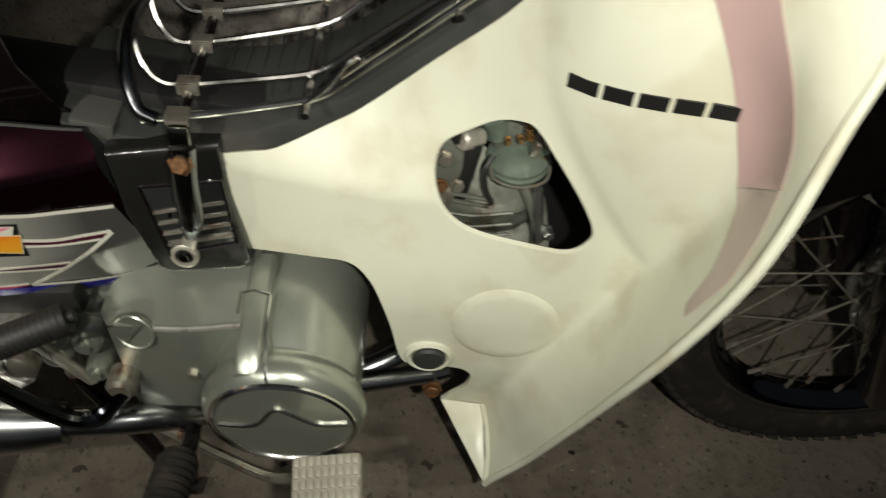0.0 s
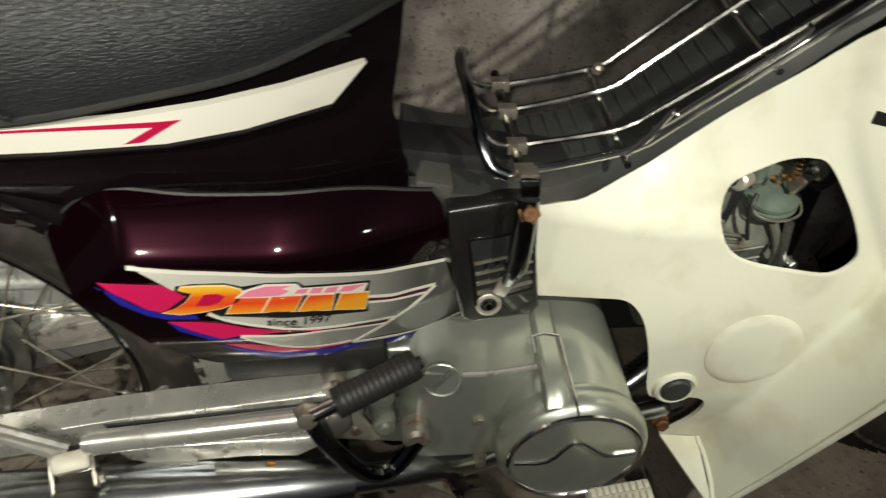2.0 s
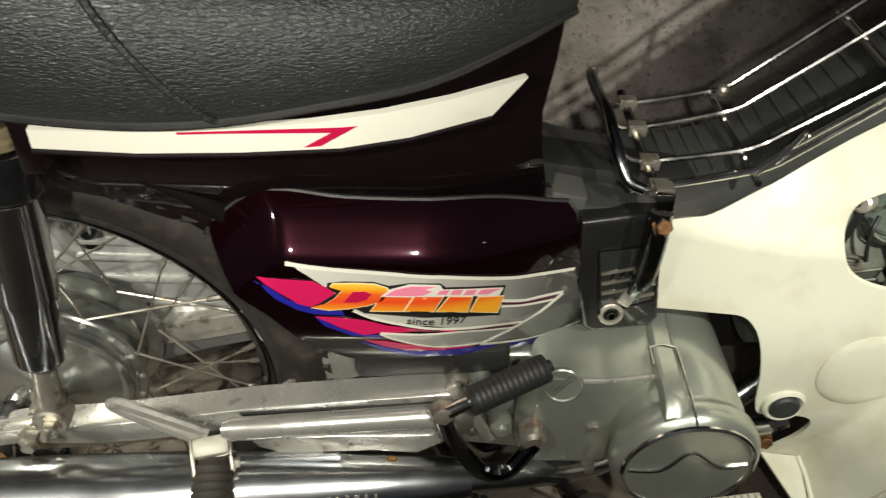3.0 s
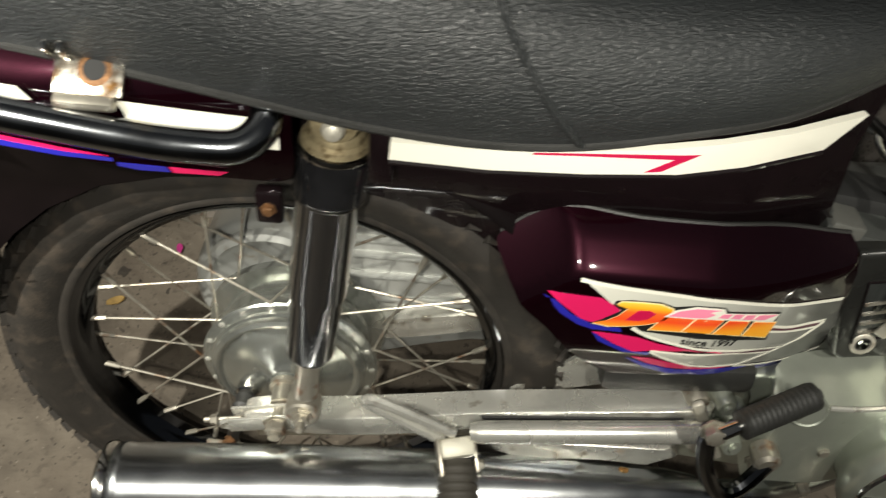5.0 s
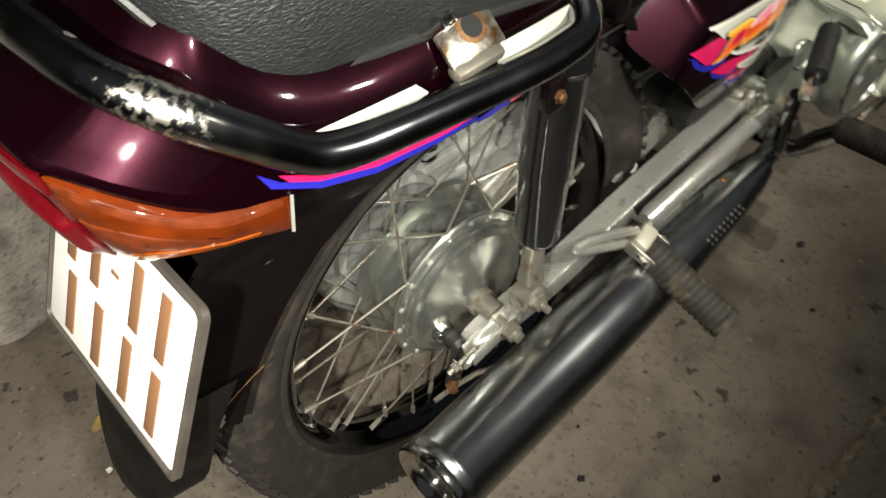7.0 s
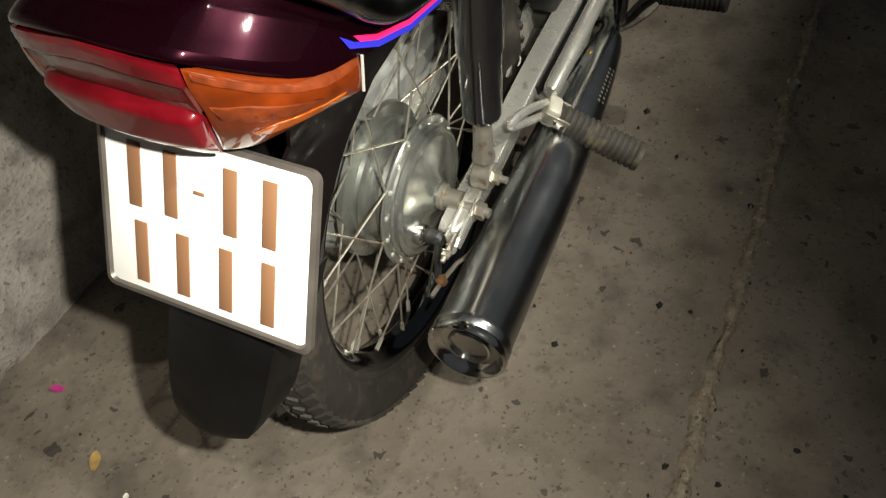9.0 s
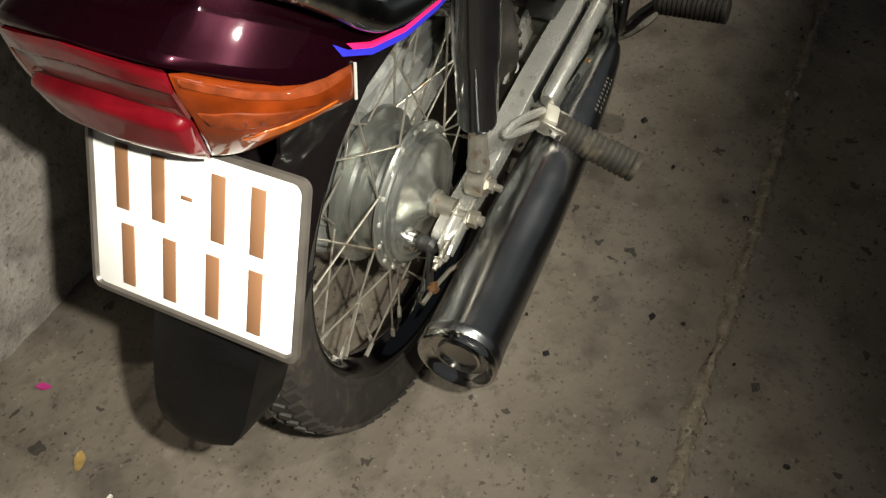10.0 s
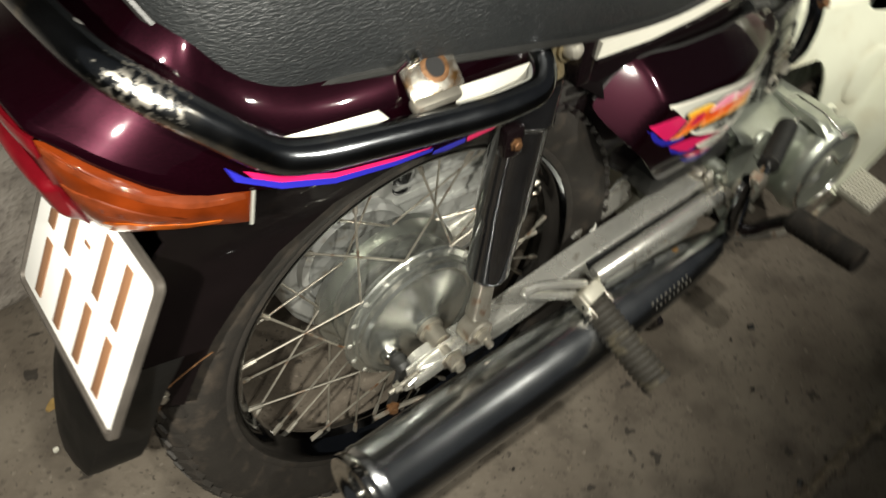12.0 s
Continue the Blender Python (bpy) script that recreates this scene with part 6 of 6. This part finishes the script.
part("cylinder", lathe([(0.0, 0.045), (0.02, 0.045), (0.02, 0.055), (0.026, 0.055), (0.026, 0.045), (0.034, 0.045), (0.034, 0.055), (0.040, 0.055), (0.040, 0.045), (0.048, 0.045), (0.048, 0.055), (0.054, 0.055), (0.054, 0.045), (0.062, 0.045), (0.062, 0.055), (0.10, 0.052), (0.14, 0.04)], (0.74, 0.055, 0.37), (1, 0, 0.12), 32), CAST, engine, "grimy finned cylinder")
carb = part("carburettor", lathe([(0, 0.010), (0.002, 0.0165), (0.007, 0.0210), (0.015, 0.0232), (0.017, 0.0270), (0.0195, 0.0272), (0.0205, 0.0245), (0.0225, 0.0245), (0.0235, 0.0272), (0.027, 0.0270), (0.029, 0.021), (0.034, 0.012)], (0.836, 0.028, 0.4935), (-0.04, -0.10, 1), 32), CARB, bike, "greenish carburettor with brass screws")
part("clip_wire", tube(spline([(0.810, 0.020, 0.519), (0.814, 0.003, 0.511), (0.835, -0.002, 0.507), (0.857, 0.003, 0.511), (0.862, 0.020, 0.519)], 5), 0.0013, 6), STEEL, carb)
part("top_body", block((0.040, 0.030, 0.034), pose(0.828, 0.040, 0.542, 0, -8, 4), 0.006), CAST, carb)
part("slide_tube", lathe([(0, 0.0125), (0.016, 0.0125), (0.018, 0.0145), (0.024, 0.0145), (0.026, 0.010)], (0.816, 0.034, 0.536), (-0.25, -0.1, 1), 18), CARB, carb, "upright greenish slide tube")
part("spring_cap", lathe([(0, 0.0075), (0.012, 0.0075), (0.013, 0.0095), (0.020, 0.0095), (0.022, 0.007)], (0.800, 0.018, 0.544), (-0.7, -0.5, 0.25), 20), PALE_STEEL, carb, "pale cap")
part("side_lug", block((0.020, 0.022, 0.026), pose(0.853, 0.024, 0.540, 10, 20, 8), 0.006), CARB, carb)
part("side_lug", lathe([(0, 0.009), (0.010, 0.010), (0.013, 0.006)], (0.860, 0.016, 0.556), (0.2, -1, 0.4), 16), HUB, carb)
for x, y, z, r in ((0.822, 0.014, 0.546, 0.0024), (0.832, 0.013, 0.549, 0.0022), (0.840, 0.016, 0.549, 0.0018)):
    bolt((x, y, z), (0, -1, 0.4), r, BRASS, carb, 0.010, "screw", "brass screw")
part("throttle_arm", block((0.006, 0.014, 0.022), pose(0.846, 0.010, 0.545, 20, 10, 0), 0.0015), STEEL, carb)
part("idle_spring", tube([(0.838 + 0.0035 * math.cos(k * 0.9), 0.006 + 0.0035 * math.sin(k * 0.9), 0.552 + 0.0007 * k) for k in range(30)], 0.0008, 5), BRASS, carb)
part("vent_pipe", tube(spline([(0.812, 0.012, 0.530), (0.806, 0.004, 0.520), (0.808, 0.002, 0.500), (0.815, 0.004, 0.480)], 4), 0.0022, 8), BLACK_PLASTIC, carb)
part("fuel_hose", tube(spline([(0.775, 0.03, 0.60), (0.776, 0.012, 0.570), (0.784, 0.010, 0.545), (0.797, 0.018, 0.540)], 5), 0.0055, 10), BLACK_PLASTIC, carb)
part("intake", tube(spline([(0.78, 0.07, 0.565), (0.80, 0.060, 0.548), (0.86, 0.055, 0.545), (0.90, 0.05, 0.52)], 5), 0.017, 14), BLACK_PLASTIC, carb)


def head_at(u, v):
    """The head's rounded cheek below the carburettor."""
    d = math.hypot((u - 0.812) / 0.075, (v - 0.455) / 0.070)
    lip = 0.006 * math.exp(-(((v - 0.462 - 0.10 * (u - 0.82)) / 0.005) ** 2)) * ease((u - 0.79) / 0.02)
    return Vector((u, 0.012 + 0.045 * min(1.2, d) ** 2 - lip + 0.004 * noise.noise((u * 60, v * 60, 2)), v))


head_rim = spline([(0.752, 0.430, 0), (0.756, 0.485, 0), (0.785, 0.515, 0), (0.822, 0.505, 0), (0.850, 0.488, 0), (0.862, 0.455, 0), (0.868, 0.415, 0), (0.80, 0.395, 0)], 4, True)
part("cylinder_head", panel(head_rim, head_at, 0.010, 0.005), CAST, engine, "grimy cast cylinder head", 50)
side_block = part("side_casting", block((0.030, 0.030, 0.060), pose(0.776, 0.028, 0.512, 0, 14, 10), 0.006), CAST, bike, "grimy casting with bolts")
bolt((0.772, 0.010, 0.526), (0, -1, 0.2), 0.006, STEEL, side_block, 0.006)
bolt((0.784, 0.011, 0.494), (0, -1, 0.2), 0.005, STEEL, side_block, 0.006)
part("fin", block((0.044, 0.004, 0.003), pose(0.792, 0.012, 0.472, 0, 10, 0), 0.001), CAST, side_block)
part("fin", block((0.044, 0.004, 0.003), pose(0.795, 0.010, 0.482, 0, 10, 0), 0.001), CAST, side_block)
part("link_rod", tube([(0.853, 0.006, 0.498), (0.862, 0.004, 0.436)], 0.0045, 10), HUB, engine)
bolt((0.866, 0.004, 0.450), (0.3, -1, 0.1), 0.005, HUB, engine, 0.010)
for k in range(3):
    part("casting_rib", tube(spline([(0.772 + 0.006 * k, 0.010, 0.462 - 0.014 * k), (0.800, 0.004, 0.464 - 0.014 * k), (0.835, 0.004, 0.470 - 0.014 * k)], 3), 0.0016, 6), CAST, engine)
part("head_rib", tube(spline([(0.842, 0.016, 0.492), (0.852, 0.012, 0.470), (0.860, 0.014, 0.440), (0.862, 0.02, 0.41)], 5), 0.005, 8), CAST, engine)
part("valve_cap", lathe([(0, 0.014), (0.010, 0.014), (0.012, 0.010), (0.018, 0.009)], (0.770, 0.020, 0.480), (-0.2, -1, 0.2), 18), STEEL, engine)
bolt((0.770, 0.004, 0.500), (0, -1, 0.3), 0.005, RUST, engine, 0.006)
# added near-black block: stands for the shade inside the shield's opening
part("inner_shroud", block((0.26, 0.02, 0.34), pose(0.82, 0.115, 0.41), 0.004), SHADE_BLACK, bike, "near-black backing added to keep the shield's opening dark")
part("step_tube", tube([(0.700, -0.055, 0.275), (0.772, -0.032, 0.262)], 0.0105, 14), DARK_CHROME, engine, "chromed tube below the shield")
bolt((0.774, -0.036, 0.240), (0, -1, 0.3), 0.008, RUST, engine, 0.008)
part("lug", tube([(0.778, -0.034, 0.268), (0.792, -0.034, 0.272)], [0.010, 0.007], 10), CHROME, engine)

# kick starter
kick = part("kick_starter", tube(spline([(0.394, -0.140, 0.428), (0.398, -0.138, 0.405), (0.412, -0.132, 0.360), (0.440, -0.124, 0.308), (0.466, -0.116, 0.298), (0.492, -0.102, 0.326)], 5), 0.0085, 10), RIM_CHROME, bike, "chromed kick starter crank with rubber pedal")
kr_a, kr_b = Vector((0.416, -0.1445, 0.443)), Vector((0.480, -0.119, 0.4565))
klen = (kr_b - kr_a).length
kprof = [(-0.001, 0.009), (0, 0.0135)]
for k in range(14):
    h = klen * k / 14
    kprof += [(h + 0.001, 0.0132), (h + 0.004, 0.0132), (h + 0.0048, 0.0127)]
kprof += [(klen, 0.0132), (klen + 0.004, 0.0125), (klen + 0.005, 0.0060), (klen + 0.009, 0.0055)]
part("pedal_rubber", lathe(kprof, kr_a, kr_b - kr_a, 18), BLACK_PLASTIC, kick, "ribbed black rubber", 60)
bolt((0.393, -0.146, 0.436), (0, -1, 0.2), 0.009, STEEL, kick, 0.012)
part("pedal_neck", tube([kr_a - (kr_b - kr_a).normalized() * 0.022, kr_a + (kr_b - kr_a).normalized() * 0.002], [0.0070, 0.0062], 12), CHROME, kick, "bright bare neck")
part("kick_boss", lathe([(0, 0.014), (0.02, 0.014), (0.024, 0.010)], (0.490, -0.085, 0.330), (0, -1, 0), 18), STEEL, kick)
linkage = part("linkage", slab(spline([(0.395, 0.300, 0), (0.440, 0.270, 0), (0.480, 0.290, 0), (0.478, 0.360, 0), (0.450, 0.395, 0), (0.405, 0.390, 0)], 4, True), 0.02, -0.052, 0.010), CAST, bike, "grimy castings behind the kick starter")
for x, y, z, r, h in ((0.412, -0.052, 0.372, 0.012, 0.022), (0.436, -0.052, 0.378, 0.011, 0.030), (0.455, -0.052, 0.352, 0.014, 0.026), (0.424, -0.052, 0.336, 0.015, 0.030), (0.458, -0.052, 0.318, 0.012, 0.034), (0.430, -0.052, 0.304, 0.010, 0.024)):
    part("boss", lathe([(0, r * 1.2), (h * 0.4, r), (h * 0.8, r), (h, r * 0.8), (h, r * 0.4), (h + 0.004, r * 0.35)], (x, y, z), (0.1, -1, 0.15), 14), ALLOY if h > 0.025 else STEEL, linkage)
part("lever", beam((0.405, -0.084, 0.392), (0.452, -0.080, 0.300), 0.008, 0.012, 0.003), PALE_STEEL, linkage)
part("battery_tray", block((0.150, 0.050, 0.034), pose(0.388, -0.042, 0.399, 0, -4, 0), 0.008), BLACK_PLASTIC, bike, "black plastic tray below the side cover")
part("gusset", panel([(0.235, 0.322), (0.250, 0.335), (0.300, 0.388), (0.316, 0.390), (0.335, 0.345), (0.25, 0.318)], lambda x, z: Vector((x, -0.030, z)), 0.004, 0.02), SILVER, bike, "silver triangular gusset plate")
part("gusset_tube", tube([(0.262, -0.028, 0.332), (0.30, 0.0, 0.30)], 0.010, 12), SILVER, bike)

# chain case on the far side
case_line = spline([(-0.118, 0.345, 0), (-0.104, 0.400, 0), (-0.070, 0.438, 0), (0.0, 0.452, 0), (0.12, 0.462, 0), (0.25, 0.455, 0), (0.40, 0.44, 0), (0.40, 0.30, 0), (0.20, 0.285, 0), (0.04, 0.235, 0), (-0.05, 0.24, 0), (-0.105, 0.29, 0)], 3, True)
chain = part("chain_case", slab([tuple(p[:2]) for p in case_line], 0.125, 0.066, 0.012), CASE, bike, "silver chain case with raised ribs beside the wheel")
for z, x0 in ((0.438, 0.02), (0.416, 0.02), (0.386, 0.03), (0.350, 0.04)):
    part("case_rib", beam((x0, 0.064, z), (0.38, 0.064, z - 0.006), 0.010, 0.007, 0.003), CASE, chain)
part("case_boss", lathe([(0, 0.074), (0.010, 0.072), (0.014, 0.066), (0.010, 0.060)], (-0.03, 0.068, 0.365), (0, -1, 0), 36), CASE, chain)

# stand, frame tubes and fork
stand = part("centre_stand", tube(spline([(0.40, -0.03, 0.235), (0.45, -0.045, 0.12), (0.475, -0.050, 0.02), (0.495, -0.052, 0.012)], 5), 0.010, 10), BLACK_PAINT, bike, "black tubular centre stand")
part("stand_leg", tube(spline([(0.36, 0.10, 0.235), (0.43, 0.11, 0.12), (0.475, 0.115, 0.02), (0.505, 0.120, 0.012)], 5), 0.010, 10), BLACK_PAINT, stand)
part("stand_bar", tube([(0.418, -0.035, 0.19), (0.40, 0.105, 0.19)], 0.009, 8), BLACK_PAINT, stand)
part("frame_spine", beam((0.10, 0.03, 0.60), (0.80, 0.04, 0.50), 0.05, 0.08, 0.01), SHADE_BLACK, bike, "dark frame spine")
for s in (-1, 1):
    part("fork_leg", beam((1.262, 0.055 + s * 0.075, 0.24), (1.10, 0.03 + s * 0.075, 0.72), 0.045, 0.050, 0.012), BLACK_PAINT, bike, "black fork leg")
ff = bmesh.new()
rows = []
for k in range(13):
    a = radians(20 + 12 * k)
    rows.append([ff.verts.new((1.262 + math.cos(a) * r, 0.055 + s, 0.279 + math.sin(a) * r)) for s, r in ((-0.055, 0.275), (-0.050, 0.298), (0, 0.308), (0.050, 0.298), (0.055, 0.275))])
for a, b in zip(rows, rows[1:]):
    for i in range(4):
        ff.faces.new((a[i], a[i + 1], b[i + 1], b[i]))
bmesh.ops.solidify(ff, geom=list(ff.faces), thickness=0.003)
bmesh.ops.recalc_face_normals(ff, faces=ff.faces)
part("front_fender", ff, BLACK_PAINT, bike, "dark front fender")

# ---- litter on the floor ----


def flake(name, at, w, l, material, label, category, turn=0.0):
    bm = bmesh.new()
    ring = [(math.cos(k * math.tau / 9) * w * (0.75 + 0.3 * random.random()), math.sin(k * math.tau / 9) * l * (0.75 + 0.3 * random.random())) for k in range(9)]
    lo = [bm.verts.new((x, y, 0.0)) for x, y in ring]
    hi = [bm.verts.new((x * 0.95, y * 0.95, 0.0012 + 0.002 * random.random())) for x, y in ring]
    mid = bm.verts.new((0, 0, 0.0012))
    for i in range(9):
        j = (i + 1) % 9
        bm.faces.new((lo[i], lo[j], hi[j], hi[i]))
        bm.faces.new((hi[i], hi[j], mid))
    bm.faces.new(lo[::-1])
    bmesh.ops.recalc_face_normals(bm, faces=bm.faces)
    bmesh.ops.transform(bm, matrix=pose(at[0], at[1], 0.0, 0, 0, turn), verts=bm.verts)
    return tagged(part(name, bm, material, None), label, category)


PETAL = mat("magenta_petal", (0.45, 0.03, 0.20), 0.6)
LEAF = mat("dry_leaf", (0.34, 0.22, 0.07), 0.7, vary=0.3, vary_scale=80)
flake("petal", (-0.291, 0.480), 0.006, 0.013, PETAL, "magenta flower petal on the concrete floor", "petal", 20)
flake("leaf", (-0.36, 0.345), 0.017, 0.008, LEAF, "dry yellow-brown leaf on the concrete floor", "leaf", 30)
flake("paper_scrap", (-0.384, 0.269), 0.005, 0.004, DECAL_WHITE, "small white paper scrap on the floor", "litter", 10)


def grit(count, lo, hi, material, name, label, seam_share=0.35):
    """Loose grit: small broken chips scattered over the floor."""
    rnd = random.Random(len(name) * 7 + count)
    bm = bmesh.new()
    for _ in range(count):
        x, y = rnd.uniform(-0.9, 1.7), rnd.uniform(-0.9, 0.54)
        if rnd.random() < seam_share:
            y = -0.385 + rnd.gauss(0, 0.030)
        r = rnd.uniform(lo, hi) * rnd.uniform(0.5, 1.0)
        a0, n = rnd.uniform(0, 6.28), 5
        ring = [bm.verts.new((x + r * (0.5 + 0.9 * rnd.random()) * math.cos(a0 + k * math.tau / n), y + r * (0.5 + 0.6 * rnd.random()) * math.sin(a0 + k * math.tau / n), -0.0035)) for k in range(n)]
        tip = bm.verts.new((x, y, 0.001 + r * 0.35))
        for k in range(n):
            bm.faces.new((ring[k], ring[(k + 1) % n], tip))
    tagged(part(name, bm, material, None), label, "grit", kind="stuff")


grit(200, 0.0015, 0.008, BLACK_PLASTIC, "dark_grit", "dark chips of grit scattered over the concrete floor")
grit(900, 0.001, 0.0042, SEAM, "pale_grit", "pale mortar crumbs scattered over the floor", 0.7)
flake("mortar_lump", (0.803, -0.378), 0.016, 0.014, DECAL_SILVER, "pale lump of mortar stuck to the floor seam", "litter", 10)
